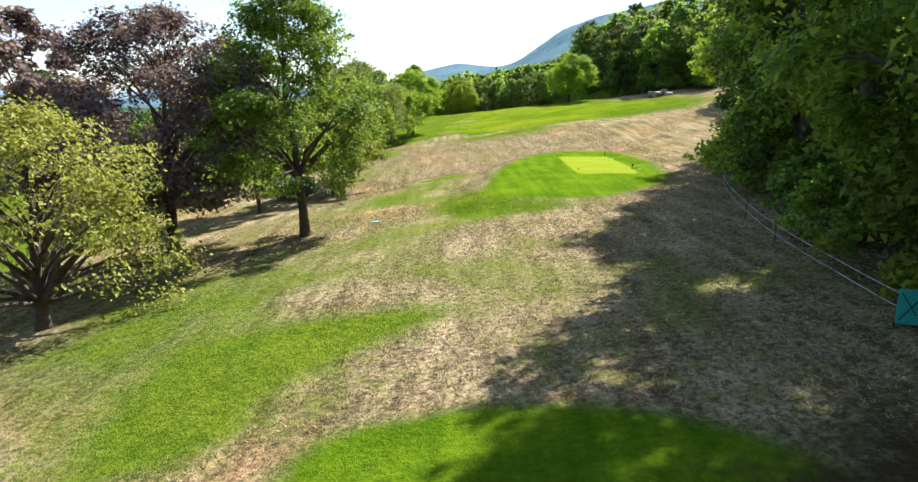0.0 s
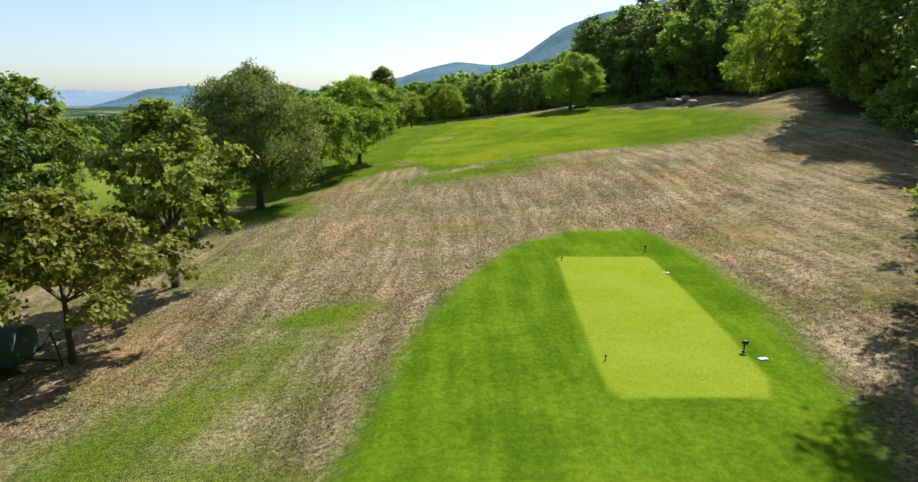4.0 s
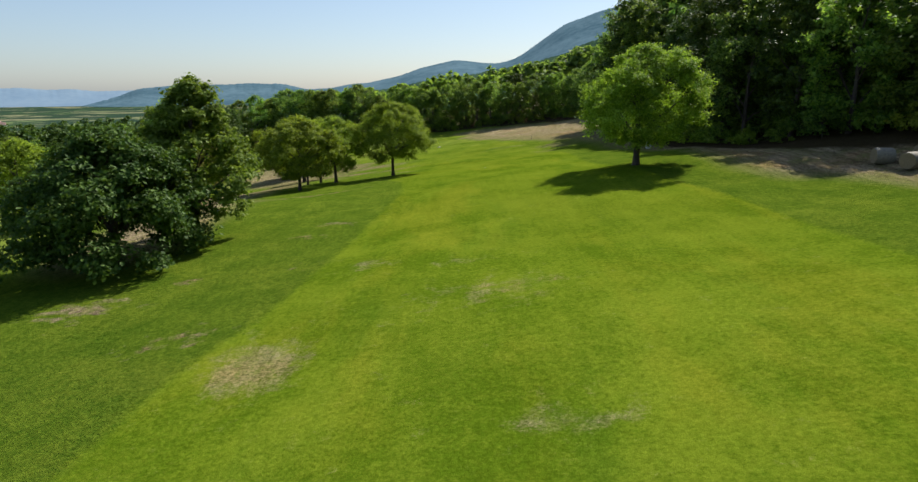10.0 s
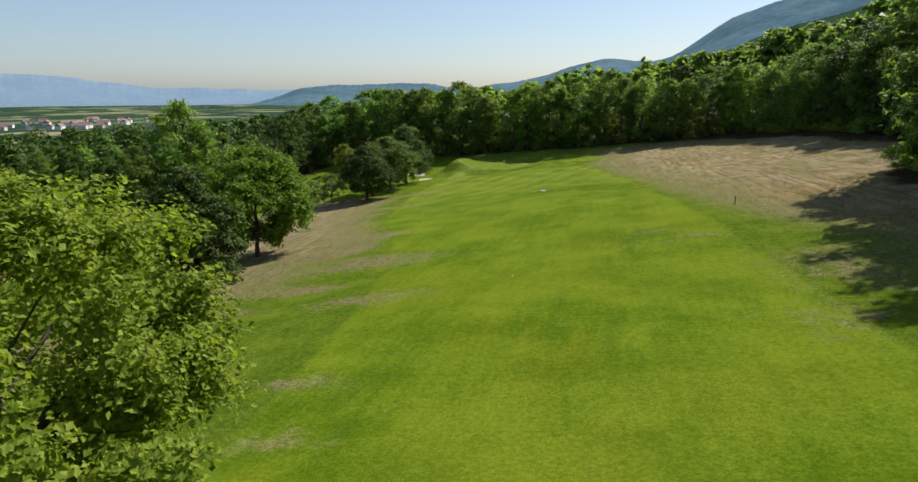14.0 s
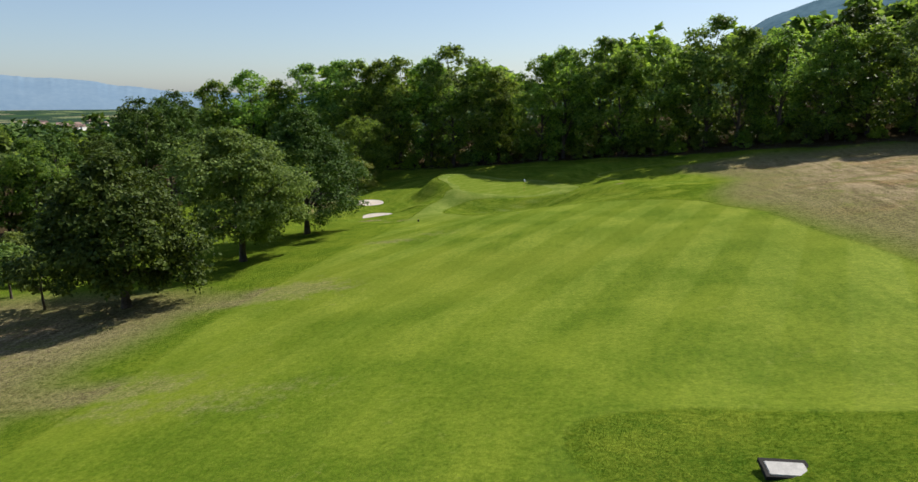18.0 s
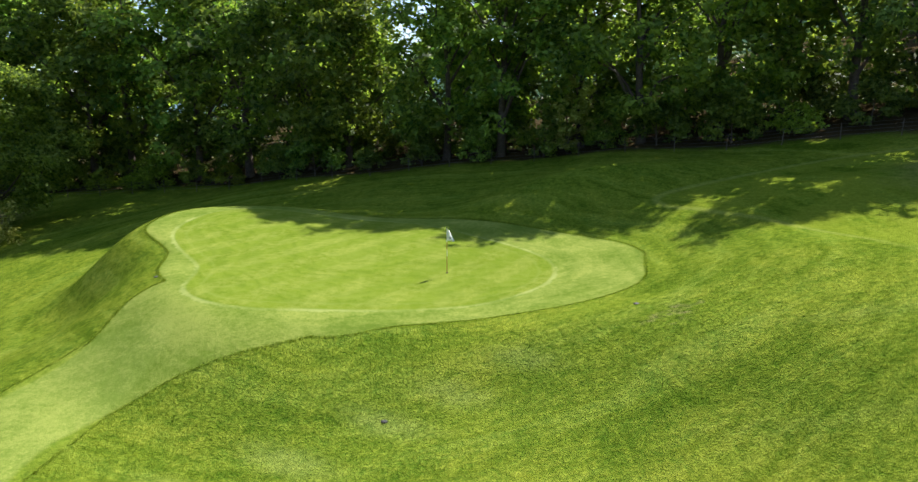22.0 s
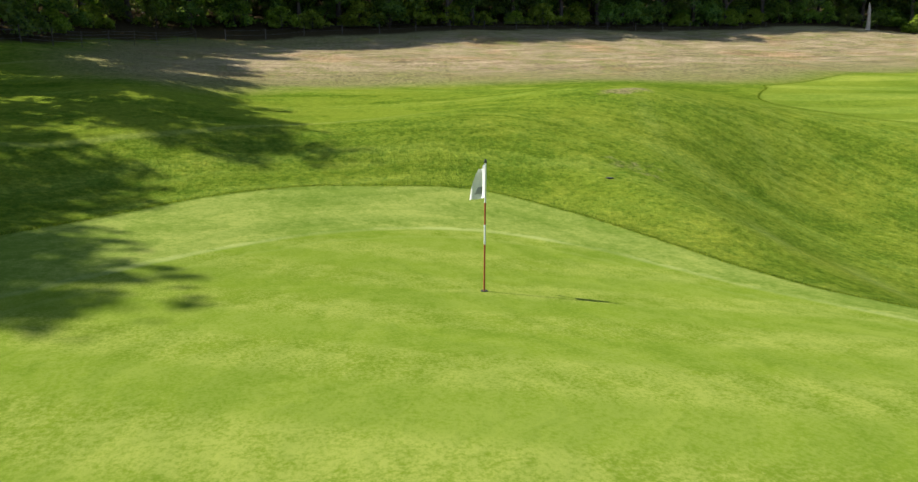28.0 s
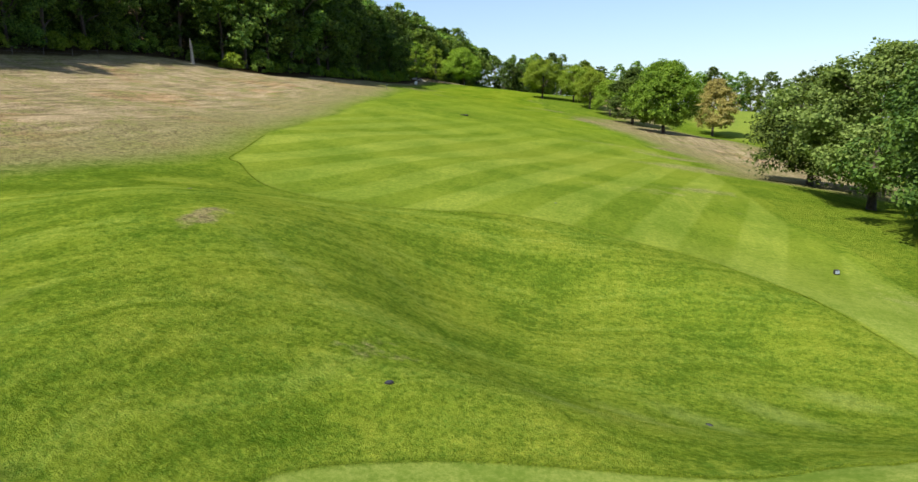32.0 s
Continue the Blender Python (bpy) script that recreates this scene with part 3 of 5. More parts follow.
    cut = k.mix(k.ramp(comb, 0.36, 0.64), (0.9, 0.93, 0.9), (1.1, 1.07, 1.12))
    c = k.mix(k.math("MULTIPLY", by("collar", -0.12, 0.12), 1.0), c, k.mix(1.0, c, cut, "MULTIPLY"))
    putt = k.mix(1.0, putt, cut, "MULTIPLY")
    rim = k.math("MULTIPLY", by("green", -0.2, -0.08, edge), k.math("SUBTRACT", 1.0, by("green", 0.0, 0.12)))
    putt = k.mix(k.math("MULTIPLY", k.math("MULTIPLY", by("green", 0.5, 0.6, edge), k.math("SUBTRACT", 1.0, by("green", 0.62, 0.75, edge))), 0.16), putt, (0.21, 0.25, 0.06))
    c = k.mix(by("green", -0.08, 0.05), c, putt)
    c = k.mix(k.math("MULTIPLY", rim, k.math("ADD", 0.12, k.math("MULTIPLY", k.ramp(mid, 0.4, 0.65), 0.4))), c, (0.26, 0.30, 0.105))
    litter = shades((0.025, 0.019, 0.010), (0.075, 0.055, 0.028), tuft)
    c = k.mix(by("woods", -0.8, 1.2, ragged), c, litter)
    c = k.mix(by("sand", -0.06, 0.06), c, shades((0.53, 0.455, 0.38), (0.63, 0.56, 0.48), tuft, 0.38, 0.62))
    # distance: woods and fields of the valley
    cell = k.add("TexVoronoi", where, Scale=0.0042).outputs["Color"]
    fields = k.mix(k.ramp(k.add("SeparateColor", cell).outputs[0], 0.35, 0.4), (0.045, 0.08, 0.035), k.mix(k.add("SeparateColor", cell).outputs[1], (0.10, 0.15, 0.06), (0.26, 0.23, 0.14)))
    fields = k.mix(k.ramp(k.noise(0.006, 4, 0.6, where), 0.44, 0.48), fields, (0.03, 0.055, 0.035))
    away = k.add("VectorMath", k.add("VectorMath", where, (0, 180, 0), operation="SUBTRACT"), operation="LENGTH").outputs["Value"]
    c = k.mix(k.ramp(away, 420, 560), c, fields)
    flat = k.math("MAXIMUM", k.math("MAXIMUM", by("green", -0.2, 0.2), k.math("MULTIPLY", by("collar", -0.2, 0.2), 0.8)), k.math("MAXIMUM", k.math("MULTIPLY", by("apron", -0.2, 0.2), 0.8), k.math("MULTIPLY", k.math("MAXIMUM", by("tee", -0.3, 0.6), by("fairway", -0.3, 0.3)), 0.6)))
    relief = k.math("SUBTRACT", 1.0, k.math("MULTIPLY", flat, 0.85))
    b = k.add("Bump", Strength=k.math("MULTIPLY", relief, 0.9), Distance=0.17, Height=k.math("ADD", k.math("MULTIPLY", small, 0.55), k.math("ADD", k.math("MULTIPLY", specks, 0.4), k.math("MULTIPLY", fine, 0.3))))
    body = k.add("BsdfPrincipled", Base_Color=c, Roughness=0.85, Specular_IOR_Level=0.0, Normal=b)
    with_mower = k.math("SUBTRACT", 1.0, k.math("MULTIPLY", k.ramp(band, 0.38, 0.62), 2.0))
    tilt = k.add("CombineXYZ", k.math("MULTIPLY", with_mower, 0.09), k.math("MULTIPLY", with_mower, 0.35), 0.0)
    blade = k.add("VectorMath", k.add("VectorMath", k.add("NewGeometry").outputs["Normal"], tilt, operation="ADD"), operation="NORMALIZE")
    amount = k.math("MULTIPLY", k.math("MULTIPLY", by("fairway", -0.3, 0.3), k.ramp(high, 170, 280)), k.math("ADD", 0.6, k.math("MULTIPLY", tuft, 0.8)))
    gloss = k.add("BsdfGlossy", Color=k.mix(amount, (0, 0, 0), (0.018, 0.020, 0.008)), Roughness=0.6, Normal=blade)
    return k.done(k.add("AddShader", body, gloss))


def spread(lo, hi, near_lo, near_hi, gap, growth):
    """Grid lines: even between near_lo and near_hi, wider and wider outside."""
    rows = list(np.arange(near_lo, near_hi + 0.01, gap))
    d, v = gap, near_hi
    while v < hi:
        d *= growth
        v += d
        rows.append(v)
    d, v = gap, near_lo
    while v > lo:
        d *= growth
        v -= d
        rows.insert(0, v)
    return np.array(rows)


def closer(rows, lo, hi):
    """Halves the gaps between lo and hi."""
    mid = (rows[:-1] + rows[1:]) / 2
    return np.sort(np.r_[rows, mid[(mid > lo) & (mid < hi)]])


def sheet(name, gx, gy, height_of, material, smooth=True):
    X, Y = np.meshgrid(gx, gy)
    x, y = X.ravel(), Y.ravel()
    z = height_of(x, y)
    nx, ny = len(gx), len(gy)
    i = (np.arange(ny - 1)[:, None] * nx + np.arange(nx - 1)[None, :]).ravel()
    faces = np.stack([i, i + 1, i + nx + 1, i + nx], -1)
    me = bpy.data.meshes.new(name)
    fill(me, np.stack([x, y, z], -1), faces, smooth)
    me.materials.append(material)
    return new(name, me), x, y


def fill(me, verts, faces, smooth=False):
    """Puts vertices and faces of one size into a mesh."""
    verts, faces = np.asarray(verts, np.float32), np.asarray(faces, np.int32)
    n, side = faces.shape
    me.vertices.add(len(verts))
    me.vertices.foreach_set("co", verts.ravel())
    me.loops.add(n * side)
    me.loops.foreach_set("vertex_index", faces.ravel())
    me.polygons.add(n)
    me.polygons.foreach_set("loop_start", np.arange(n, dtype=np.int32) * side)
    me.polygons.foreach_set("loop_total", np.full(n, side, np.int32))
    me.polygons.foreach_set("use_smooth", np.full(n, smooth))
    me.update(calc_edges=True)
    return me


TURF = turf()
land, lx, ly = sheet("ground", closer(spread(-4700, 4700, -62, 64, 1.0, 1.12), -36, 8), closer(spread(-900, 4700, -42, 402, 1.0, 1.12), 328, 376), ground, TURF)
for key, values in zone_values(lx, ly).items():
    land.data.attributes.new(key, "FLOAT", "POINT").data.foreach_set("value", values.astype(np.float32))
tagged(land, "mown green fairway turf with dry straw-coloured rough and forest floor", "ground", kind="structure")


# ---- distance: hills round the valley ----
# Aerial haze is painted into the hill colours; half the shader is emission.
def hazy_glow_matter(name, near, far_colour, glow):
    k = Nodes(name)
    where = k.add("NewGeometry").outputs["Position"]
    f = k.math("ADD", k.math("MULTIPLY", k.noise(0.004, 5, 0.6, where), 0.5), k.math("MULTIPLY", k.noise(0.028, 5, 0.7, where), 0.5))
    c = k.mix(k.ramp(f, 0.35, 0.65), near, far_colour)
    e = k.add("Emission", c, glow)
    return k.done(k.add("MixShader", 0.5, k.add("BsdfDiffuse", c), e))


def ridge(name, crest, reach, depth, material, label, seed, foot=-90):
    """A long hill: crest heights by the angle from +y (to the right), in degrees."""
    a = np.linspace(crest[0][0], crest[-1][0], 900)
    rows = []
    for u in np.linspace(0, 1, 9):
        r = reach - depth * (1 - u)
        h = np.tan(np.radians(glide(crest, a))) * reach
        h = h + 0.012 * reach * (0.15 + u) * np.array([noise.noise((v * 0.45, seed, u * 0.6)) for v in a]) * 0.25 + (0.0006 + (0.0016 if reach < 2000 else 0)) * reach * u * np.array([noise.noise((v * (3.1 if reach > 2000 else 11), seed + 5, 0)) for v in a])
        z = foot + (h - foot) * u**0.8
        rows.append(np.stack([np.sin(np.radians(a)) * r, np.cos(np.radians(a)) * r + 100, z], -1))
    v = np.concatenate(rows)
    n = len(a)
    i = (np.arange(8)[:, None] * n + np.arange(n - 1)[None, :]).ravel()
    me = bpy.data.meshes.new(name)
    fill(me, v, np.stack([i, i + n, i + n + 1, i + 1], -1), True)
    me.materials.append(material)
    return tagged(new(name, me), label, "hill", kind="structure")


HAZE_A = hazy_glow_matter("hazy_hill", (0.075, 0.145, 0.19), (0.150, 0.245, 0.30), 0.6)
HAZE_B = hazy_glow_matter("hazy_wood_slope", (0.035, 0.075, 0.045), (0.085, 0.145, 0.085), 0.35)
HAZE_C = hazy_glow_matter("far_ridge", (0.20, 0.30, 0.41), (0.25, 0.35, 0.45), 0.7)
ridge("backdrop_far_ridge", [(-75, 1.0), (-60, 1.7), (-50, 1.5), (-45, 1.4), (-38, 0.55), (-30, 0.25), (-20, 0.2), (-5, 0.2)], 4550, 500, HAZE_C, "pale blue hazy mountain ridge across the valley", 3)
ridge("backdrop_low_hill", [(-31, -1.2), (-27, -0.3), (-24, 0.45), (-20, 0.72), (-15, 0.66), (-12, 0.3), (-8, -0.5), (-4, -1.5)], 4300, 700, HAZE_A, "low wooded hill, blue-green with painted haze", 11)
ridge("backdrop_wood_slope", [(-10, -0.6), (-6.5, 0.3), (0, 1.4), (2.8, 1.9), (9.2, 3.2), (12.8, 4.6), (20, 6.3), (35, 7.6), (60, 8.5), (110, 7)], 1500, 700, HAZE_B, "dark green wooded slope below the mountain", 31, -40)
ridge("backdrop_mountain", [(-12, 0.3), (-7.5, 0.9), (-4, 1.6), (-1.5, 2.4), (1.5, 2.6), (3.9, 2.5), (5.4, 3.0), (7.5, 4.2), (9.5, 5.4), (11.5, 6.2), (14.5, 6.9), (17.5, 7.5), (24, 8.6), (35, 9.6), (60, 10.5), (110, 9), (150, 8)], 3100, 1300, HAZE_A, "long wooded mountain ridge, blue-green with painted haze", 21)


# ---- trees ----
def tubes(paths, sides=6):
    """One mesh of tapered tubes: paths of (points, radii)."""
    verts, faces = [], []
    for pts, radii in paths:
        pts = np.asarray(pts, float)
        d = np.gradient(pts, axis=0)
        d /= np.linalg.norm(d, axis=1)[:, None] + 1e-9
        ref = np.where(np.abs(d[:, 2:3]) > 0.8, [[1.0, 0, 0]], [[0, 0, 1.0]])
        a = np.cross(d, ref)
        a /= np.linalg.norm(a, axis=1)[:, None] + 1e-9
        b = np.cross(d, a)
        ang = np.linspace(0, 2 * np.pi, sides, endpoint=False)
        ring = np.cos(ang)[None, :, None] * a[:, None, :] + np.sin(ang)[None, :, None] * b[:, None, :]
        base = len(verts) and sum(len(v) for v in verts)
        verts.append((pts[:, None, :] + ring * np.asarray(radii)[:, None, None]).reshape(-1, 3))
        for r in range(len(pts) - 1):
            for s in range(sides):
                p, q = base + r * sides + s, base + r * sides + (s + 1) % sides
                faces.append((p, q, q + sides, p + sides))
    return np.concatenate(verts), np.array(faces)


def leaves(rng, centres, spreads, count, size, out_from, flat=0.75, hang=0.0, three=False, sprays=11):
    """Pointed leaf shapes in sprays at the outside of each clump, with gaps between the sprays."""
    n = len(centres)
    way = rng.normal(size=(n, sprays, 3)) + [0, 0, 0.25]
    out = centres - out_from
    way += 0.8 * (out / (np.linalg.norm(out, axis=1)[:, None] + 1e-9))[:, None, :]
    way /= np.linalg.norm(way, axis=2)[:, :, None] + 1e-9
    reach = (0.45 + 0.65 * rng.random((n, sprays)))[:, :, None]
    w = spreads**2
    pick = rng.choice(n, count, p=w / w.sum())
    twig = rng.integers(0, sprays, count)
    d = way[pick, twig]
    heart = d * reach[pick, twig] * [1, 1, flat]
    off = rng.normal(size=(count, 3)) * 0.2 + d * (rng.random(count)[:, None] - 0.6) * 0.5
    off[:, 2] *= 0.6
    off[:, 2] -= 0.06 * (1 + 3 * hang) * np.linalg.norm(off[:, :2], axis=1)
    p = centres[pick] + (heart + off) * spreads[pick][:, None]
    nrm = d * 0.55 + rng.normal(size=(count, 3)) * 0.55 + [0, 0, 0.75]
    nrm /= np.linalg.norm(nrm, axis=1)[:, None] + 1e-9
    t = np.cross(nrm, rng.normal(size=(count, 3)))
    t[:, 2] -= hang
    t /= np.linalg.norm(t, axis=1)[:, None] + 1e-9
    s = np.cross(nrm, t)
    L = (size * (0.6 + 0.8 * rng.random(count)))[:, None]
    W = L * (0.28 + 0.14 * rng.random(count))[:, None]
    v = np.stack([p - t * L * 0.5, p + s * W + nrm * W * 0.25, p + t * L * 0.5, p - s * W + nrm * W * 0.25], 1)
    if three:
        v = v[:, [0, 1, 3]] + (v[:, 2:3] - v[:, 0:1]) * np.array([0, 0.35, 0.35])[None, :, None]
    return v.reshape(-1, 3), np.arange(count * (3 if three else 4)).reshape(count, -1)


SHAPES = {
    "round": [(0, 0.35), (0.15, 0.8), (0.4, 1.0), (0.7, 0.85), (0.9, 0.5), (1, 0.12)],
    "dome": [(0, 0.85), (0.12, 1.0), (0.35, 0.97), (0.6, 0.8), (0.85, 0.45), (1, 0.1)],
    "ovate": [(0, 0.5), (0.15, 0.95), (0.35, 1.0), (0.6, 0.78), (0.85, 0.42), (1, 0.1)],
    "cone": [(0, 0.55), (0.12, 0.95), (0.3, 1.0), (0.55, 0.75), (0.8, 0.4), (1, 0.06)],
    "spread": [(0, 0.25), (0.2, 0.75), (0.5, 1.0), (0.75, 0.9), (0.93, 0.55), (1, 0.2)],
    "tall": [(0, 0.5), (0.2, 0.9), (0.5, 1.0), (0.75, 0.8), (0.92, 0.45), (1, 0.1)],
    "column": [(0, 0.75), (0.3, 1.0), (0.7, 0.9), (0.9, 0.6), (1, 0.15)],
}


def tree(name, seed, high, wide, foot, shape, colour, label, leaf=0.34, count=15000, clumps=85, limbs=16, stem=None, group="", hang=0.0, puff=1.0, three=False):
    """A tree at the origin: trunk with limbs, and a crown of leaf clumps with gaps. foot: height of the lowest leaves."""
    rng = np.random.default_rng(seed)
    top = new(name)
    stem = stem or 0.022 * high + 0.03
    deep = high - foot
    h = rng.random(clumps) ** 0.85
    ang = rng.random(clumps) * 2 * np.pi + h * 9
    lobe = 1 + 0.17 * np.sin(ang * 3 + seed + 3 * h) + 0.12 * np.sin(ang * 5 + 2 * seed - 4 * h)
    lobe *= np.where(rng.random(clumps) < 0.14, 1.08 + 0.14 * rng.random(clumps), 1.0)
    prof = glide(SHAPES[shape], h)
    r = wide / 2 * prof * lobe * (0.35 + 0.65 * rng.random(clumps) ** 0.45) * 0.9
    bend = rng.normal(size=2) * 0.02 * high
    centres = np.stack([np.cos(ang) * r + bend[0] * h, np.sin(ang) * r + bend[1] * h, foot + deep * (0.05 + 0.88 * h)], -1)
    spreads = puff * wide * (0.085 + 0.065 * rng.random(clumps)) * (0.75 + 0.25 * prof)
    heart = np.array([0, 0, foot + deep * 0.4])
    v, f = leaves(rng, centres, spreads, count, leaf, heart, hang=hang, three=three)
    v[:, 2] = np.maximum(v[:, 2], 0.15)
    me = fill(bpy.data.meshes.new("crown"), v, f)
    me.materials.append(LEAF[colour])
    crown = new("crown", me)
    crown.parent = top
    # trunk and limbs
    n = 9
    zz = np.linspace(-0.3, high * 0.86, n)
    wob = np.cumsum(rng.normal(size=(n, 2)) * 0.012 * high, axis=0) * np.linspace(0, 1, n)[:, None]
    path = np.stack([wob[:, 0], wob[:, 1], zz], -1)
    rad = stem * np.array([1.45, 1.0, 0.9, 0.78, 0.62, 0.46, 0.32, 0.2, 0.08])
    paths = [(path, rad)]
    for j in rng.choice(clumps, min(limbs, clumps), replace=False):
        c = centres[j]
        z0 = max(min(foot * 0.75 + 0.1 * high, c[2] - 0.3), c[2] - 0.55 * np.hypot(c[0], c[1]) - 0.12 * high, foot * 0.45)
        z0 = min(z0, c[2] - 0.1)
        u = np.linspace(0, 1, 5)[:, None]
        k = np.clip((z0 + 0.3) / (high * 0.86 + 0.3) * (n - 1), 0, n - 1.01)
        at = path[int(k)] + (path[int(k) + 1] - path[int(k)]) * (k - int(k))
        way = at + (c - at) * u + np.sin(u * np.pi) * np.array([0, 0, 0.05 * high]) + rng.normal(size=(5, 3)) * 0.01 * high * np.sin(u * np.pi)
        r0 = float(np.interp(k, range(n), rad)) * 0.55
        paths.append((way, r0 * np.array([1, 0.75, 0.55, 0.36, 0.15])))
    pieces = [paths] if seed > 7 else [[p] for p in paths]
    for n, piece in enumerate(pieces):
        tv, tf = tubes(piece)
        kind = "branch" if n else "trunk"
        tm = fill(bpy.data.meshes.new(kind), tv, tf, True)
        tm.materials.append(BARK)
        new(kind, tm).parent = top
    return tagged(top, label, "tree", group)


def stand(ob, x, y, turn=0.0, sink=0.0, scale=1.0):
    z = float(ground(x, y))
    ob.scale = (scale, scale, scale)
    ob.matrix_basis = pose(x, y, z - sink, 0, 0, turn) @ Matrix.Diagonal((scale, scale, scale, 1))
    return ob


def again(ob, x, y, turn=0.0, scale=1.0, sink=0.0):
    """A copy of a tree at another place."""
    made = copy_thing(ob, pose(x, y, float(ground(x, y)) - sink, 0, 0, turn))
    made.matrix_basis = pose(x, y, float(ground(x, y)) - sink, 0, 0, turn) @ Matrix.Diagonal((scale, scale, scale, 1))
    return made


# single trees beside the hole, from the tee to the green
stand(tree("deciduous_tree", 1, 12.8, 9.0, 2.1, "ovate", "green", "slender green deciduous tree with an open crown beside the tee", 0.16, 44000, 140, 34, 0.24), -11.5, -2.8, 20)
stand(tree("copper_beech", 2, 11.8, 10.0, 1.8, "round", "purple", "tall copper beech with dark purple leaves", 0.18, 42000, 150, 30, 0.3), -17.8, -4.0, 70)
stand(tree("copper_beech", 3, 13.5, 8.0, 1.8, "tall", "purple", "dark purple copper beech behind another one", 0.3, 14000, 90, 12, 0.25), -25.5, -2.0, 10)
stand(tree("spreading_tree", 4, 7.6, 10.0, 0.15, "dome", "yellow", "low spreading tree with yellow-green leaves and bare inner branches", 0.15, 16000, 105, 60, 0.22, hang=0.3), -18.0, -14.2, 0)
stand(tree("deciduous_tree", 5, 8.6, 7.2, 2.3, "round", "green", "young green tree in dry grass behind the tee", 0.3, 11000, 70, 16, 0.15), -17.4, 9.2, 40)
stand(tree("deciduous_tree", 6, 6.3, 6.8, 2.3, "dome", "olive", "small olive-green tree with a flat crown", 0.24, 10000, 60, 18, 0.13), -13.5, 15.7, 0)
stand(tree("deciduous_tree", 7, 9.2, 6.4, 2.0, "round", "olive", "olive-green lime tree with a full crown", 0.27, 13000, 75, 16, 0.2), -13.3, 24.5, 80)
stand(tree("lime_tree", 8, 14.5, 9.0, 1.5, "cone", "dark", "tall dark green lime tree behind the tee", 0.34, 14000, 90, 10, 0.3), -24.5, 26.0, 15)
stand(tree("lime_tree", 9, 13.0, 9.0, 1.8, "round", "green", "large green tree behind the tee", 0.34, 13000, 90, 10, 0.3), -29.0, 38.0, 15)
stand(tree("lime_tree", 10, 12.0, 8.0, 1.8, "round", "dark", "large dark tree behind the copper beeches", 0.36, 11000, 80, 8, 0.3), -34.0, 14.0, 15)
stand(tree("feathery_tree", 11, 11.8, 11.0, 1.6, "round", "silver", "large fine-leaved tree with grey-green leaves and a short forked trunk", 0.18, 66000, 180, 26, 0.3, hang=0.4), -15.7, 47.3, 35)
WALNUT = [
    stand(tree("walnut_tree", 12, 8.4, 8.6, 1.9, "dome", "bright", "broad walnut tree with bright green leaves", 0.23, 24000, 90, 18, 0.2, "walnut trees"), -13.0, 60.2, 0),
    stand(tree("walnut_tree", 13, 9.8, 9.2, 1.8, "round", "bright", "walnut tree with a rounded bright green crown", 0.23, 26000, 100, 20, 0.22, "walnut trees"), -10.4, 69.3, 50),
    stand(tree("walnut_tree", 14, 12.4, 11.8, 2.3, "round", "bright", "large walnut tree with a wide bright crown at the fairway edge", 0.21, 84000, 170, 26, 0.32, "walnut trees"), 26.9, 141.9, 10),
    stand(tree("walnut_tree", 15, 10.8, 11.4, 2.4, "round", "bright", "broad walnut tree with a sunlit crown beside the fairway", 0.19, 60000, 90, 26, 0.25, "walnut trees"), -1.9, 172.2, 0),
]
stand(tree("lime_tree", 16, 9.7, 12.4, 0.7, "dome", "dark", "dense dark dome-shaped tree with branches near the ground", 0.3, 42000, 150, 12, 0.35), -16.8, 117.9, 0)
stand(tree("lime_tree", 17, 13.4, 9.6, 1.4, "cone", "green", "tall conical lime tree", 0.3, 34000, 140, 12, 0.35), -13.9, 124.8, 30)
again(WALNUT[1], -39.6, 142.6, 120, 1.0)
stand(tree("walnut_tree", 31, 10.0, 10.6, 1.9, "round", "bright", "broad walnut tree with dense green leaves beside the fairway", 0.26, 44000, 125, 18, 0.22, "walnut trees"), -14.2, 163.1, 0)
again(WALNUT[3], -10.9, 173.0, 100, 0.92)
again(WALNUT[1], -15.5, 184.0, 310, 1.0)
again(WALNUT[0], -20.5, 196.0, 30, 1.05)
stand(tree("lime_tree", 18, 12.5, 9.5, 1.5, "dome", "dark", "dense dark green lime tree above the dry slope", 0.3, 30000, 110, 12, 0.35, puff=1.2), -25.0, 212.5, 0)
stand(tree("maple_tree", 19, 13.6, 12.4, 1.7, "round", "lush", "large bright green maple with a rounded crown on the dry slope", 0.33, 56000, 150, 14, 0.3, puff=1.15), -29.5, 233.1, 25)
stand(tree("lime_tree", 20, 11.6, 11.4, 1.6, "cone", "dark", "conical dark green lime tree", 0.3, 30000, 110, 12, 0.3, puff=1.2), -37.5, 294.3, 0)
stand(tree("silver_tree", 21, 12.8, 11.5, 2.2, "round", "pale", "tree with pale grey-green leaves at the fairway edge", 0.28, 42000, 110, 16, 0.3, puff=1.2), -37.3, 309.8, 60)
stand(tree("lime_tree", 22, 14.6, 12.4, 1.6, "cone", "dark", "tall dark conical lime tree near the sand", 0.27, 46000, 130, 12, 0.34, puff=1.3), -37.6, 323.9, 90)
orchard = stand(tree("fruit_tree", 23, 4.6, 4.6, 1.3, "round", "silver", "small orchard tree with grey-green leaves", 0.22, 4500, 40, 14, 0.1, "orchard trees"), -53.3, 288.2, 0)
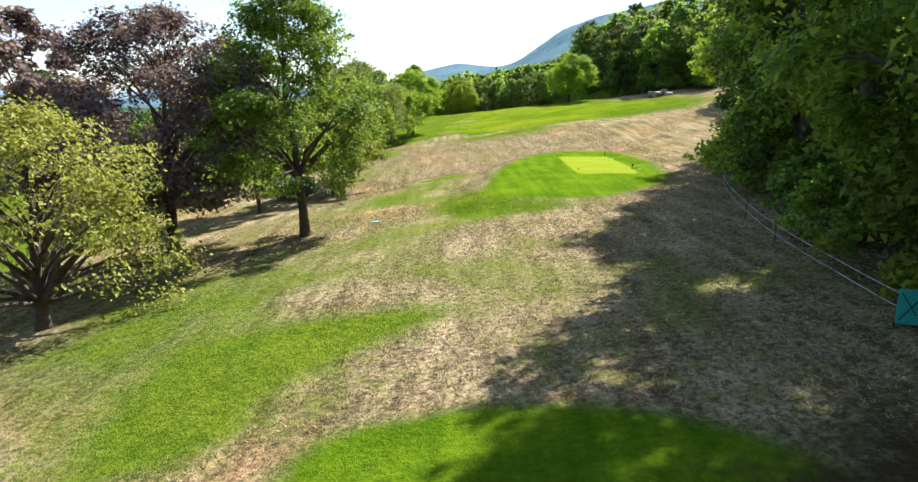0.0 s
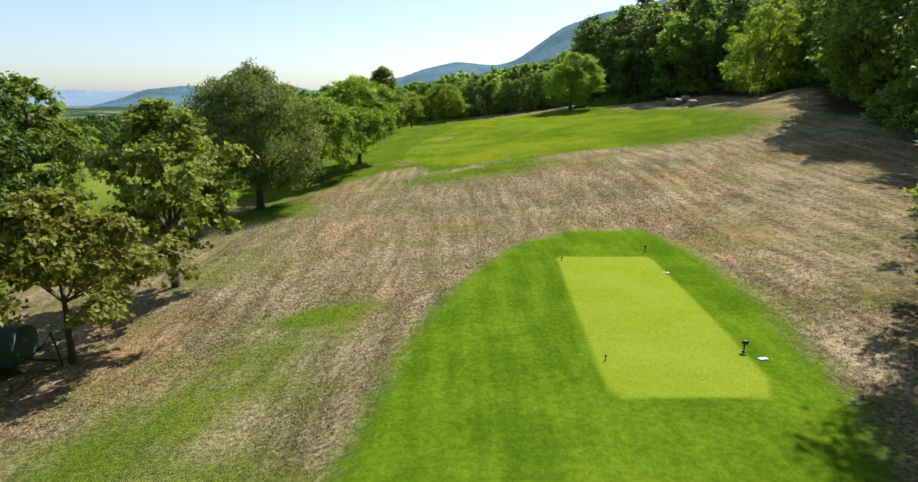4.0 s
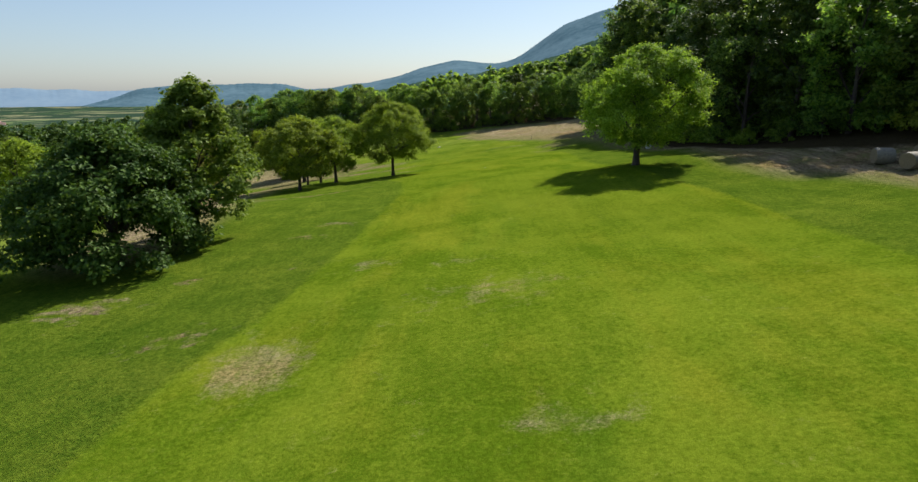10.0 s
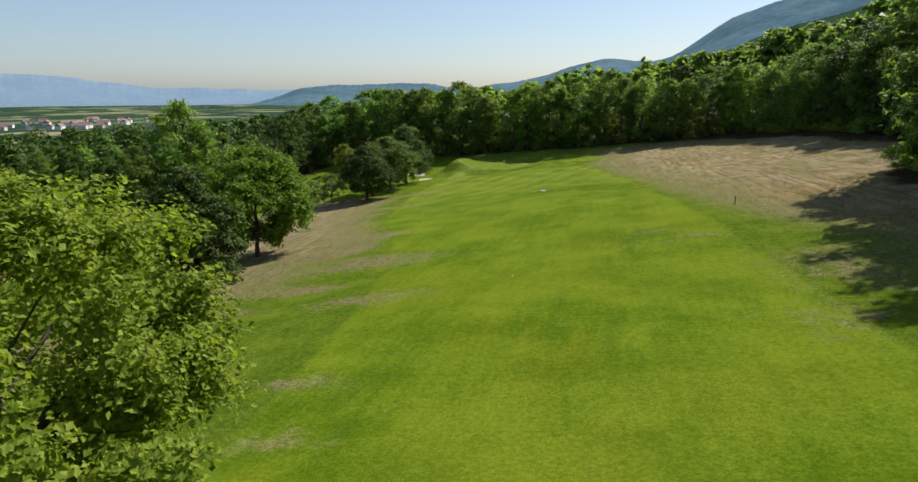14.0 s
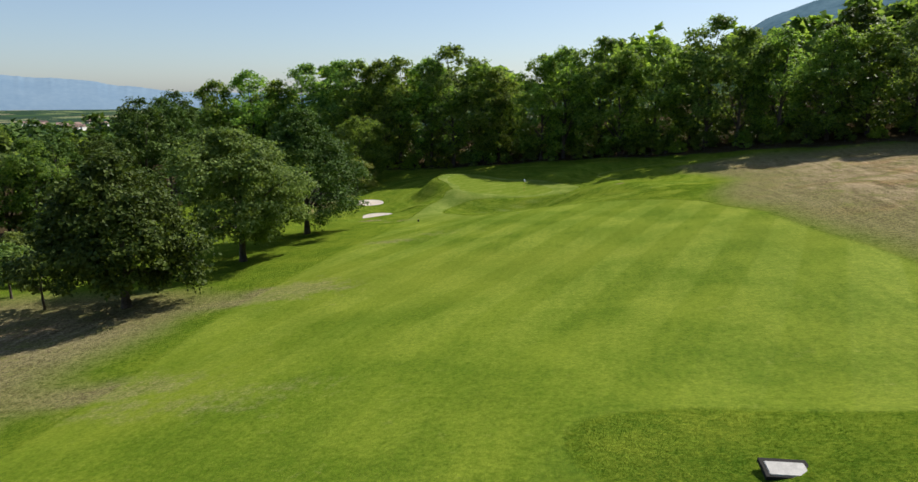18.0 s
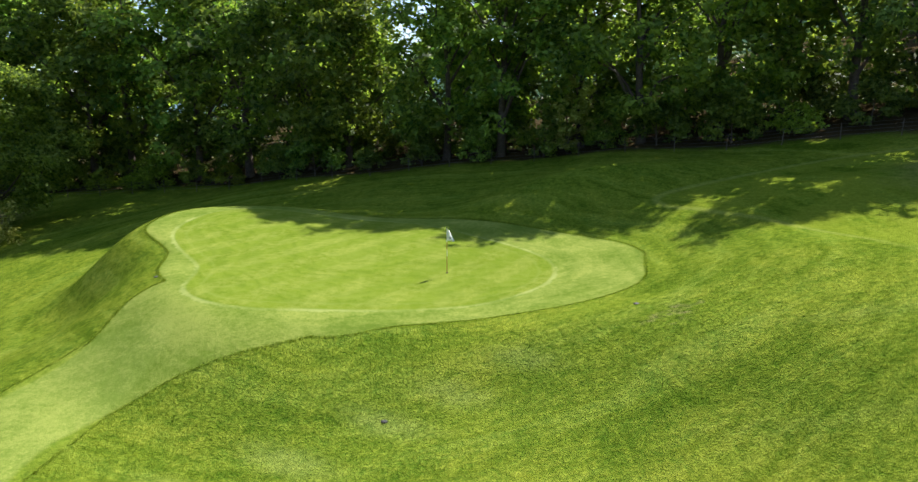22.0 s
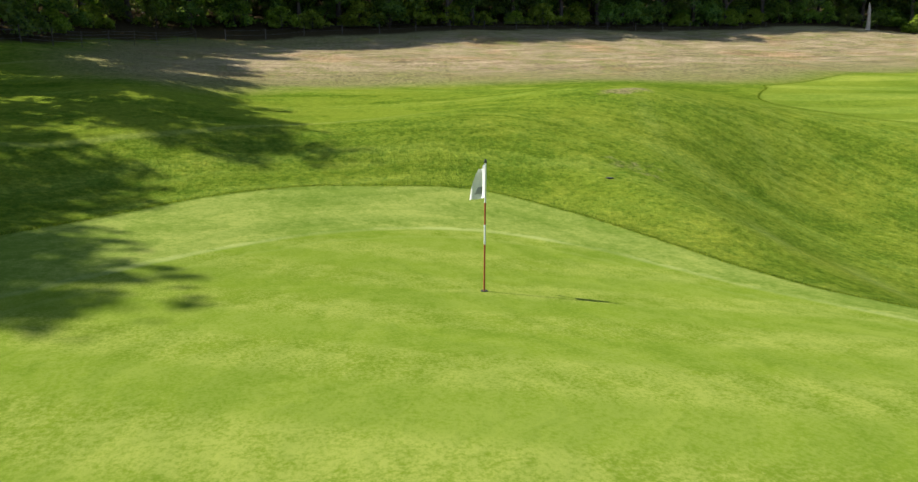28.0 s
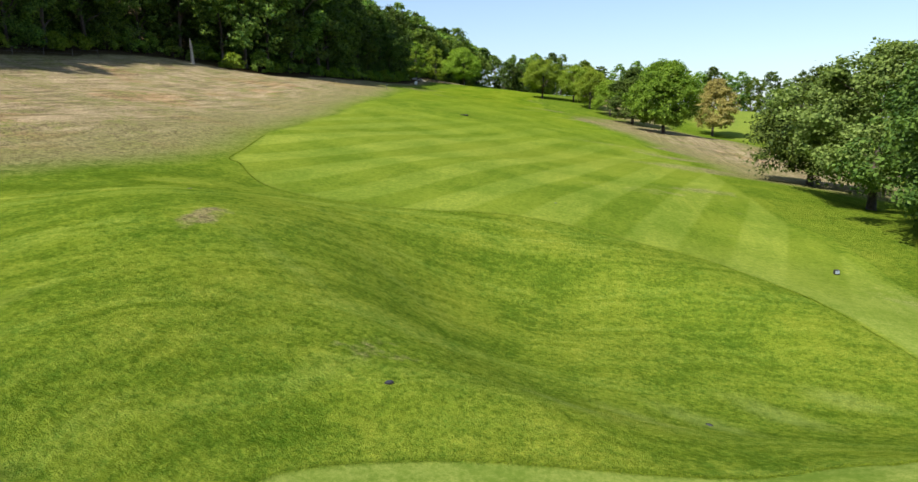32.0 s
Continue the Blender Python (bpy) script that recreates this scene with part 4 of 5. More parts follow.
for x, y, t, s in ((-47.0, 288.4, 60, 0.9), (-46.1, 295.0, 120, 1.1), (-52.2, 297.4, 200, 1.05), (-58.5, 291.0, 250, 1.0), (-57.0, 303.0, 300, 1.1), (-50.5, 305.5, 20, 1.15)):
    again(orchard, x, y, t, s)
stand(tree("shrubby_tree", 24, 14.5, 11.5, 0.8, "round", "edge", "green tree at the forest edge beyond the sand", 0.26, 30000, 110, 12, 0.2), -55.0, 383.5, 0)
stand(tree("shrubby_tree", 25, 6.6, 8.0, 1.0, "dome", "yellow", "small spreading yellow-green tree at the forest edge", 0.2, 9000, 60, 16, 0.08), -53.5, 376.5, 0)
stand(tree("shrubby_tree", 26, 9.8, 9.5, 1.2, "dome", "olive", "low spreading olive-green tree at the forest edge", 0.26, 14000, 80, 14, 0.12), -77.5, 379.0, 0)


# ---- forest ----
used = set()


def plant(kinds, n, x, y, turn, scale):
    ob = kinds[n % len(kinds)]
    if ob.name in used:
        return again(ob, x, y, turn, scale)
    used.add(ob.name)
    return stand(ob, x, y, turn, 0, scale)


def along(points, gap):
    """Places along a line of the plan, evenly apart, and the way into the wood."""
    p = outline(points, False, 12)
    d = np.r_[0, np.cumsum(np.linalg.norm(np.diff(p, axis=0), axis=1))]
    s = np.arange(gap / 2, d[-1], gap)
    x, y = np.interp(s, d, p[:, 0]), np.interp(s, d, p[:, 1])
    tx, ty = np.gradient(x), np.gradient(y)
    q = np.hypot(tx, ty) + 1e-9
    return x, y, ty / q, -tx / q


def kinds_of(seed, rows, count, leaf, label, group, **kw):
    return [tree("forest_tree", seed + n, high, wide, foot, shape, colour, label, leaf, count, 100, 10, 0.3, group, **kw) for n, (shape, colour, high, wide, foot) in enumerate(rows)]


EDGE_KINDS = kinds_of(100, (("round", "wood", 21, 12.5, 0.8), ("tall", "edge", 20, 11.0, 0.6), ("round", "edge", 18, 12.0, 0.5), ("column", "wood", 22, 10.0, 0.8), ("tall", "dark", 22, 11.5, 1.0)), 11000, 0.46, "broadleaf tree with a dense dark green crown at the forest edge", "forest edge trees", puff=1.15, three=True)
INNER_KINDS = kinds_of(120, (("round", "wood", 23, 12, 1.0), ("tall", "wood", 24, 11.5, 1.0), ("round", "edge", 22, 12.5, 1.0), ("tall", "dark", 25, 11, 1.5)), 4200, 0.95, "tall dark green broadleaf tree inside the forest", "inner forest trees", puff=1.2, three=True)
CLOSE_KINDS = kinds_of(140, (("column", "dark", 21, 8.6, 0.3), ("column", "dark", 20, 9.0, 0.3), ("tall", "edge", 21, 9.0, 0.4)), 24000, 0.27, "dense broadleaf tree with dark leaves down to the ground", "trees beside the tee", puff=1.15, three=True)
BUSHES = [tree("forest_bush", 160 + n, 4.2 - n * 0.6, 4.4, 0.1, "dome", c, "leafy green bush at the foot of the forest", 0.3, 2600, 34, 6, 0.06, "forest bushes", puff=1.3, three=True) for n, c in enumerate(("edge", "wood", "bright"))]
EDGE_TEE = [(11.0, -58), (10.2, -30), (10.4, -20), (11.6, -11), (14.8, -1), (19, 9), (29, 25)]
EDGE_NEAR = [(36, 34), (45, 62), (54, 80), (65, 122), (55, 141), (46, 157), (47, 195), (50, 243), (64, 262), (65, 300), (64, 332), (54, 371), (24, 380), (6, 384.5), (-9, 389), (-27, 393.5), (-48, 400), (-74, 403), (-100, 392)]
EDGE_LEFT = [(-97, 384), (-92, 350), (-94, 325), (-101, 290), (-122, 273), (-160, 268), (-215, 262)]
rng = np.random.default_rng(7)
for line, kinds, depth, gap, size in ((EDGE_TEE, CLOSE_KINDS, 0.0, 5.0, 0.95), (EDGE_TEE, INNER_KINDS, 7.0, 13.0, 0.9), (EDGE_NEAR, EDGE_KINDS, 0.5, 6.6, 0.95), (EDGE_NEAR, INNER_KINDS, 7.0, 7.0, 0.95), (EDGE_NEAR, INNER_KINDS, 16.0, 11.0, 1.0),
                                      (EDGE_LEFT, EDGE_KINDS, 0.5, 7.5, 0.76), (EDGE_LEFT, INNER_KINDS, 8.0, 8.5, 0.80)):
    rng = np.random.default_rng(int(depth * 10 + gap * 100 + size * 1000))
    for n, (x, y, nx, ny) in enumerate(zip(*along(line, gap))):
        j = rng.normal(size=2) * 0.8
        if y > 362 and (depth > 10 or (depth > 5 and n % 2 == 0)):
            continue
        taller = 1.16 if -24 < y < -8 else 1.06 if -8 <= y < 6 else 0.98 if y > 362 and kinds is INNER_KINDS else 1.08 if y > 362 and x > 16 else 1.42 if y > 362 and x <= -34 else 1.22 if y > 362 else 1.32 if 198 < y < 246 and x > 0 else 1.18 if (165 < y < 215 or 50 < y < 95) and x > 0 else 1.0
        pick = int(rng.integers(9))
        # Lighter and darker leaf kinds by stretch put lit and shaded forest into colour.
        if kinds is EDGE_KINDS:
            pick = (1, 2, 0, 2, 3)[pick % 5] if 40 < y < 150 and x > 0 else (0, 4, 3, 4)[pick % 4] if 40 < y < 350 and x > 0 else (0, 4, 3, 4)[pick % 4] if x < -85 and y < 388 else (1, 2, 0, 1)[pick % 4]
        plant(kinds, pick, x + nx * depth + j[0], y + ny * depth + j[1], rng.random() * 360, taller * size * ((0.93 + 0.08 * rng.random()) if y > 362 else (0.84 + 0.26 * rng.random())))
for line, back, gap in ((EDGE_NEAR, -2.6, 5.0), (EDGE_NEAR, 2.4, 6.5), (EDGE_TEE, -2.4, 3.4), (EDGE_LEFT, -3.0, 9.0)):
    for x, y, nx, ny in zip(*along(line, gap)):
        j = rng.normal(size=2) * 0.5
        plant(BUSHES, int(rng.integers(9)), x + nx * back + j[0], y + ny * back + j[1], rng.random() * 360, 0.6 + 0.5 * rng.random())


# a tall tree over the valley woods, a browning tree on the slope, and the belt behind the tees
again(EDGE_KINDS[2], -98.0, 316.0, 40, 1.5)
stand(tree("browning_tree", 41, 13.0, 9.6, 1.2, "ovate", "tan", "tree with yellow-brown leaves on the dry slope", 0.3, 26000, 110, 12, 0.25, puff=1.2), -43.5, 206.0, 0)
for n, (x, y, nx, ny) in enumerate(zip(*along([(40, -95), (-10, -80), (-60, -95), (-130, -85), (-220, -70), (-260, 40), (-260, 160)], 9.0))):
    plant(INNER_KINDS, n, x + rng.normal() * 2, y + rng.normal() * 2, rng.random() * 360, 1.0 + 0.3 * rng.random())


# the closed canopy beyond, on the slope and in the valley
def canopy(name, seed, spots, colour, label, size=2.9, count=190):
    rng = np.random.default_rng(seed)
    vs = []
    for x, y, high in spots:
        n = 14
        r = 4.0 + 2.4 * rng.random()
        a, h = rng.random(n) * 6.283, rng.random(n)
        q = r * np.sqrt(1 - (h * 0.95) ** 2) * (0.4 + 0.5 * rng.random(n))
        c = np.stack([x + np.cos(a) * q, y + np.sin(a) * q, np.full(n, high) - 9 + h * 8.5], -1)
        v, _ = leaves(rng, c, np.full(n, r * 0.42), count, size, np.array([x, y, high - 8]), three=True)
        vs.append(v)
    v = np.concatenate(vs)
    me = fill(bpy.data.meshes.new(name), v, np.arange(len(v)).reshape(-1, 3))
    me.materials.append(LEAF[colour])
    return tagged(new(name, me), label, "forest", kind="stuff")


def spots_in(seed, count, x0, x1, y0, y1, lo, hi, keep):
    rng = np.random.default_rng(seed)
    rows = []
    while len(rows) < count:
        x, y = x0 + (x1 - x0) * rng.random() ** 1.5, y0 + (y1 - y0) * rng.random()
        if keep(x, y):
            rows.append((x, y, float(ground(x, y)) + lo + (hi - lo) * rng.random()))
    return rows


deep = outline([(40, -60), (60, 40), (85, 122), (72, 160), (72, 235), (88, 270), (88, 330), (86, 400), (20, 424), (-30, 440), (-100, 448), (-140, 800), (500, 900), (600, -60)], steps=3)
canopy("forest_canopy", 51, spots_in(51, 620, 45, 420, -50, 760, 19, 26, lambda x, y: inside_by(x, y, deep) > 0), "wood", "closed dark green canopy of the forest on the slope")
canopy("forest_canopy", 52, spots_in(52, 260, -130, 160, 425, 760, 19, 26, lambda x, y: inside_by(x, y, deep) > 0), "edge", "closed green canopy of the forest behind the green")
valley = outline([(-108, 400), (-104, 335), (-112, 298), (-128, 285), (-220, 275), (-330, 330), (-330, 560), (-150, 560)], steps=3)
canopy("forest_canopy", 53, spots_in(53, 260, -330, -100, 270, 560, 12, 19, lambda x, y: inside_by(x, y, valley) > 0), "dark", "green tree canopy of the valley woods", 2.2, 150)
# Added filler behind the trunks; its dark leaves stand for the forest's inner shade.
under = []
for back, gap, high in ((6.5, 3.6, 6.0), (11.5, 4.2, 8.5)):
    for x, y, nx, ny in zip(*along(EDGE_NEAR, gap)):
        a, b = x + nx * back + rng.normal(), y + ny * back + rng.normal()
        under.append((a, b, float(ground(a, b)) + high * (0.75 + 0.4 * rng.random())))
canopy("forest_undergrowth", 54, under, "dark", "added dark-leaved filler between the forest trunks, standing in for inner shade", 0.62, 640)
# The yellow leaf colour replaces sun falling on this sapling through a gap.
stand(tree("forest_sapling", 71, 6.5, 4.0, 0.2, "tall", "yellow", "sapling at the forest edge behind the green, sunlight put into its yellow leaves", 0.3, 3800, 50, 10, 0.07), -8.2, 386.4, 0)
for seed, x, y, high in ((81, 42.5, 58.0, 13.0), (82, 47.5, 94.0, 15.0), (83, 52.5, 108.0, 16.0), (84, 55.5, 116.0, 13.5)):
    stand(tree("willow_tree", seed, high, 9.5, 0.4, "round", "bright", "light green willow-like tree with drooping leaves at the forest edge", 0.3, 15000, 80, 10, 0.2, "light trees at the forest edge", hang=0.6), x, y, seed * 50)


# ---- things ----
def part(name, verts, faces, material, parent=None, label="", smooth=False):
    me = fill(bpy.data.meshes.new(name), verts, faces, smooth)
    me.materials.append(material)
    ob = new(name, me)
    if parent:
        ob.parent = parent
    if label:
        ob["label"] = label
    return ob


def from_bm(name, bm, material, parent=None, label="", smooth=False):
    me = bpy.data.meshes.new(name)
    bm.to_mesh(me)
    bm.free()
    for p in me.polygons:
        p.use_smooth = smooth
    me.materials.append(material)
    ob = new(name, me)
    if parent:
        ob.parent = parent
    if label:
        ob["label"] = label
    return ob


WHITE = plain("white_cloth", (0.8, 0.8, 0.8), 0.8, 0, 0.06, 9, 0.2)
RED = plain("red_paint", (0.33, 0.05, 0.03), 0.4, 0, 0.15, 12, 0.1)
POLE_WHITE = plain("white_paint", (0.75, 0.74, 0.7), 0.4, 0, 0.08, 12, 0.1)
BLACK = plain("black_plastic", (0.02, 0.02, 0.022), 0.5, 0, 0.2, 12, 0.1)

flag = new("flagstick")
flag.matrix_basis = pose(-17.0, 359.6, float(ground(-17.0, 359.6)))
zs = [(0.0, 0.75, RED, "lower_pole"), (0.75, 1.06, POLE_WHITE, "white_band"), (1.06, 1.4, RED, "red_band"), (1.4, 2.0, POLE_WHITE, "upper_pole"), (2.0, 2.06, BLACK, "knob")]
for a, b, m, n in zs:
    v, f = tubes([([(0, 0, a), (0, 0, (a + b) / 2), (0, 0, b)], [0.014] * 3 if n != "knob" else [0.02, 0.025, 0.012])], 10)
    part(n, v, f, m, flag, smooth=True)
u, w = np.meshgrid(np.linspace(0, 1, 12), np.linspace(0, 1, 14))
cx = 0.02 + 0.36 * u * (0.22 + 0.78 * w)
cloth = np.stack([cx * 0.95 - 0.03 * w, cx * 0.2 + 0.08 * np.sin(u * 7 + w * 2) * u, 1.98 - 0.5 * w - 0.08 * u], -1).reshape(-1, 3)
i = (np.arange(13)[:, None] * 12 + np.arange(11)[None, :]).ravel()
flag_cloth = part("flag_cloth", cloth, np.stack([i, i + 1, i + 13, i + 12], -1), WHITE, flag, "white drooping flag", True)
mark = cloth.reshape(14, 12, 3)[8:12, 4:9].reshape(-1, 3)
j = (np.arange(3)[:, None] * 5 + np.arange(4)[None, :]).ravel()
for side in (-0.006, 0.006):
    part("printed_mark", mark + [0.5 * side, side, 0], np.stack([j, j + 1, j + 6, j + 5], -1), plain("grey_print", (0.36, 0.37, 0.38), 0.8), flag_cloth, "dark grey print on the cloth", True)
tagged(flag, "red and white flagstick with a drooping white flag on the green", "flagstick")


def block(name, size, at, material, parent=None, label="", bevel=0.01, turn=(0, 0, 0), taper=1.0):
    """A box with rounded edges; taper narrows its top."""
    bm = bmesh.new()
    bmesh.ops.create_cube(bm, size=1.0)
    for v in bm.verts:
        k = taper if v.co.z > 0 else 1.0
        v.co = Vector((v.co.x * size[0] * k, v.co.y * size[1] * k, v.co.z * size[2]))
    bmesh.ops.bevel(bm, geom=bm.edges[:], offset=bevel, segments=2, affect="EDGES")
    bm.transform(pose(*at, *turn))
    return from_bm(name, bm, material, parent, label)


def disc(name, radius, high, at, material, parent=None, label="", sides=20):
    bm = bmesh.new()
    bmesh.ops.create_cone(bm, cap_ends=True, segments=sides, radius1=radius, radius2=radius * 0.96, depth=high)
    bm.transform(pose(*at))
    return from_bm(name, bm, material, parent, label)


def rest(ob, x, y, turn=0.0, lift=0.0, lean=(0, 0)):
    """Sets a thing on the ground."""
    ob.matrix_basis = pose(x, y, float(ground(x, y)) + lift, lean[0], lean[1], turn)
    return ob


DARK_HOLE = plain("dark_earth", (0.012, 0.010, 0.008), 0.95, 0, 0.3, 20)
cup = rest(new("hole_cup"), -17.0, 359.6, 0, 0.006)
# Flat near-black disc, painted as the shaded inside of the hole.
disc("cup_rim", 0.06, 0.012, (0, 0, 0), DARK_HOLE, cup)
tagged(cup, "dark round hole in the putting green", "golf hole")

# hay bales at the forest edge
NET = plain("bale_net", (0.21, 0.19, 0.15), 0.75, 0, 0.35, 9.0, 0.9)
BALE_END = plain("bale_end", (0.22, 0.17, 0.10), 0.95, 0, 0.4, 14.0, 1.0)


def hay_bale():
    top = new("hay_bale")
    n, rings = 40, 13
    ang = np.linspace(0, 2 * np.pi, n, endpoint=False)
    rows = []
    for i, u in enumerate(np.linspace(-0.78, 0.78, rings)):
        r = 0.74 - 0.06 * (abs(u) / 0.78) ** 6 + 0.008 * np.sin(ang * 9 + i)
        rows.append(np.stack([np.full(n, u), np.cos(ang) * r, np.sin(ang) * r + 0.70], -1))
    i = (np.arange(rings - 1)[:, None] * n + np.arange(n)[None, :]).ravel()
    j = (np.arange(rings - 1)[:, None] * n + (np.arange(n)[None, :] + 1) % n).ravel()
    part("wrapping", np.concatenate(rows), np.stack([i, j, j + n, i + n], -1), NET, top, "grey net wrapping", True)
    for s in (-1, 1):
        bm = bmesh.new()
        bmesh.ops.create_circle(bm, cap_ends=True, segments=n, radius=0.685)
        bmesh.ops.inset_individual(bm, faces=bm.faces[:], thickness=0.12, depth=0.03)
        bm.transform(pose(s * 0.776, 0, 0.70, 0, 90 * s, 0))
        from_bm("end_face", bm, BALE_END, top, "dry straw end")
    return tagged(top, "round grey net-wrapped hay bale on dry grass", "hay bale", "hay bales")


bale = rest(hay_bale(), 46.3, 119.6, 12)
for x, y, t in ((45.4, 129.9, -8), (45.8, 126.6, 25), (47.9, 128.0, 10)):
    copy_thing(bale, pose(x, y, float(ground(x, y)), 0, 0, t))

# fences
POST = plain("weathered_post", (0.085, 0.068, 0.05), 0.9, 0, 0.4, 8.0, 0.6)
TAPE = plain("pale_tape", (0.42, 0.42, 0.40), 0.6, 0, 0.15, 10)
WIRE = plain("fence_wire", (0.10, 0.10, 0.09), 0.6, 0.3, 0.2, 10)


def fence(points, gap, high, levels, wire, thick, label, stout=1.0):
    top = new("fence")
    x, y, nx, ny = along(points, gap)
    pv, pf = tubes([([(0, 0, -0.35), (0, 0, high * 0.5), (0.01, 0, high), (0.01, 0, high + 0.03)], [0.05 * stout, 0.048 * stout, 0.045 * stout, 0.01])], 8)
    me = fill(bpy.data.meshes.new("post"), pv, pf, True)
    me.materials.append(POST)
    tops = []
    for n, (a, b) in enumerate(zip(x, y)):
        z = float(ground(a, b))
        ob = new("post", me)
        ob.matrix_basis = pose(a, b, z, 3 * math.sin(n * 2.1), 3 * math.cos(n * 1.7), n * 40)
        ob.parent = top
        tops.append((a, b, z))
    p = np.array(tops)
    for h in levels:
        path = []
        for a, b in zip(p[:-1], p[1:]):
            for u in (0, 0.25, 0.5, 0.75):
                q = a + (b - a) * u
                path.append((q[0], q[1], q[2] + h - 0.12 * u * (1 - u)))
        path.append((*p[-1][:2], p[-1][2] + h))
        v, f = tubes([(path, [thick] * len(path))], 5)
        part("strand", v, f, wire, top, smooth=True)
    return tagged(top, label, "fence")


fence([(5.9, -34), (6.0, -22.3), (6.4, -18.1), (7.1, -12.9), (8.5, -7.1), (10.0, -2.0), (12.3, 2.6), (16, 9), (21, 17)], 4.4, 0.72, (0.3, 0.62), TAPE, 0.010, "low pasture fence with pale tapes along the trees", 0.4)
fence([(-62, 396), (-47.1, 394.0), (-27.3, 389), (-10.8, 385), (4.2, 379.3), (14, 376.2), (30, 371), (47.5, 362.5)], 3.6, 1.15, (0.35, 0.6, 0.85, 1.08), WIRE, 0.007, "wire fence on weathered wooden posts along the forest edge", 0.55)
fence([(47.5, 362.5), (54, 350), (57.5, 330), (58.5, 300), (58, 275)], 5.0, 1.1, (0.5, 1.0), WIRE, 0.007, "wire fence along the dry meadow")

# teal board at the fence beside the tee
TEAL = plain("teal_plastic", (0.02, 0.33, 0.27), 0.45, 0, 0.12, 8)
DARK_STRAP = plain("dark_strap", (0.02, 0.05, 0.05), 0.7, 0, 0.2, 15)
board = new("teal_board")
block("panel", (0.52, 0.05, 0.78), (0, 0, 0.48), TEAL, board, bevel=0.012)
for s in (-1, 1):
    block("strap", (0.025, 0.012, 0.72), (0, -0.032, 0.48), DARK_STRAP, board, bevel=0.003, turn=(0, s * 33, 0))
block("rear_box", (0.46, 0.3, 0.6), (0.03, 0.19, 0.38), BLACK, board, "black box behind the panel", bevel=0.03)
for s in (-0.26, 0.26):
    block("leg", (0.05, 0.05, 0.16), (s, 0.02, 0.06), BLACK, board, bevel=0.005)
tagged(rest(board, 5.95, -22.15, -24), "teal plastic board with crossed straps beside the fence", "board")

# covered trailer in the shade
COVER = plain("green_tarpaulin", (0.012, 0.05, 0.035), 0.6, 0, 0.3, 4.0, 0.5)
FRAME = plain("dark_steel", (0.025, 0.025, 0.027), 0.5, 0.7, 0.3, 9)
trailer = new("trailer")
bm = bmesh.new()
bmesh.ops.create_grid(bm, x_segments=14, y_segments=8, size=0.5)
for v in bm.verts:
    u, w = v.co.x * 2, v.co.y * 2
    v.co = Vector((u * 1.5, w * 0.85, 1.75 - 0.35 * abs(w) ** 2.5 - 0.45 * max(0, -u) ** 2 - 0.05 * math.sin(u * 9)))
edge = [e for e in bm.edges if e.is_boundary]
out = bmesh.ops.extrude_edge_only(bm, edges=edge)
for v in out["geom"]:
    if isinstance(v, bmesh.types.BMVert):
        v.co.z = 0.55
from_bm("cover", bm, COVER, trailer, "dark green tarpaulin", True)
block("chassis", (2.9, 1.5, 0.1), (0, 0, 0.5), FRAME, trailer, bevel=0.02)
for x in (-0.7, 0.7):
    for y in (-0.8, 0.8):
        w = new("wheel")
        w.parent = trailer
        w.matrix_basis = pose(x, y, 0.28)
        bm = bmesh.new()
        bmesh.ops.create_cone(bm, cap_ends=True, segments=24, radius1=0.28, radius2=0.28, depth=0.16)
        bmesh.ops.bevel(bm, geom=[e for e in bm.edges if abs(e.verts[0].co.z - e.verts[1].co.z) < 1e-4], offset=0.03, segments=2, affect="EDGES")
        bm.transform(pose(0, 0, 0, 90, 0, 0))
        from_bm("tyre", bm, BLACK, w, smooth=False)
        bm = bmesh.new()
        bmesh.ops.create_cone(bm, cap_ends=True, segments=16, radius1=0.14, radius2=0.13, depth=0.175)
        bm.transform(pose(0, 0, 0, 90, 0, 0))
        from_bm("rim", bm, FRAME, w)
v, f = tubes([([(1.45, 0, 0.5), (1.9, 0, 0.45), (2.5, 0, 0.42)], [0.04] * 3)], 8)
part("drawbar", v, f, FRAME, trailer)
for a in (((2.45, -0.05, 1.5), (2.6, 0, 0.75), (2.7, 0.02, 0.0)), ((2.45, -0.05, 1.5), (2.1, 0, 1.0), (1.6, 0.02, 0.55))):
    v, f = tubes([(a, [0.03] * 3)], 8)
    part("prop", v, f, FRAME, trailer)
tagged(rest(trailer, -16.4, 15.2, 5), "low trailer under a dark green tarpaulin beside the trees", "trailer")


# tee markers and small course furniture
def tee_marker(head):
    top = new("tee_marker")
    disc("base", 0.06, 0.03, (0, 0, 0.015), BLACK, top)
    v, f = tubes([([(0, 0, 0), (0, 0, 0.12), (0, 0, 0.24)], [0.025, 0.022, 0.035])], 12)
    part("stem", v, f, BLACK, top, smooth=True)
    bm = bmesh.new()
    bmesh.ops.create_uvsphere(bm, u_segments=16, v_segments=10, radius=head)
    bm.transform(pose(0.02, 0, 0.27) @ Matrix.Diagonal((1.3, 0.9, 0.8, 1)))
    from_bm("head", bm, BLACK, top, smooth=True)
    return tagged(top, "small black tee marker standing on the mown tee", "tee marker", "tee markers")


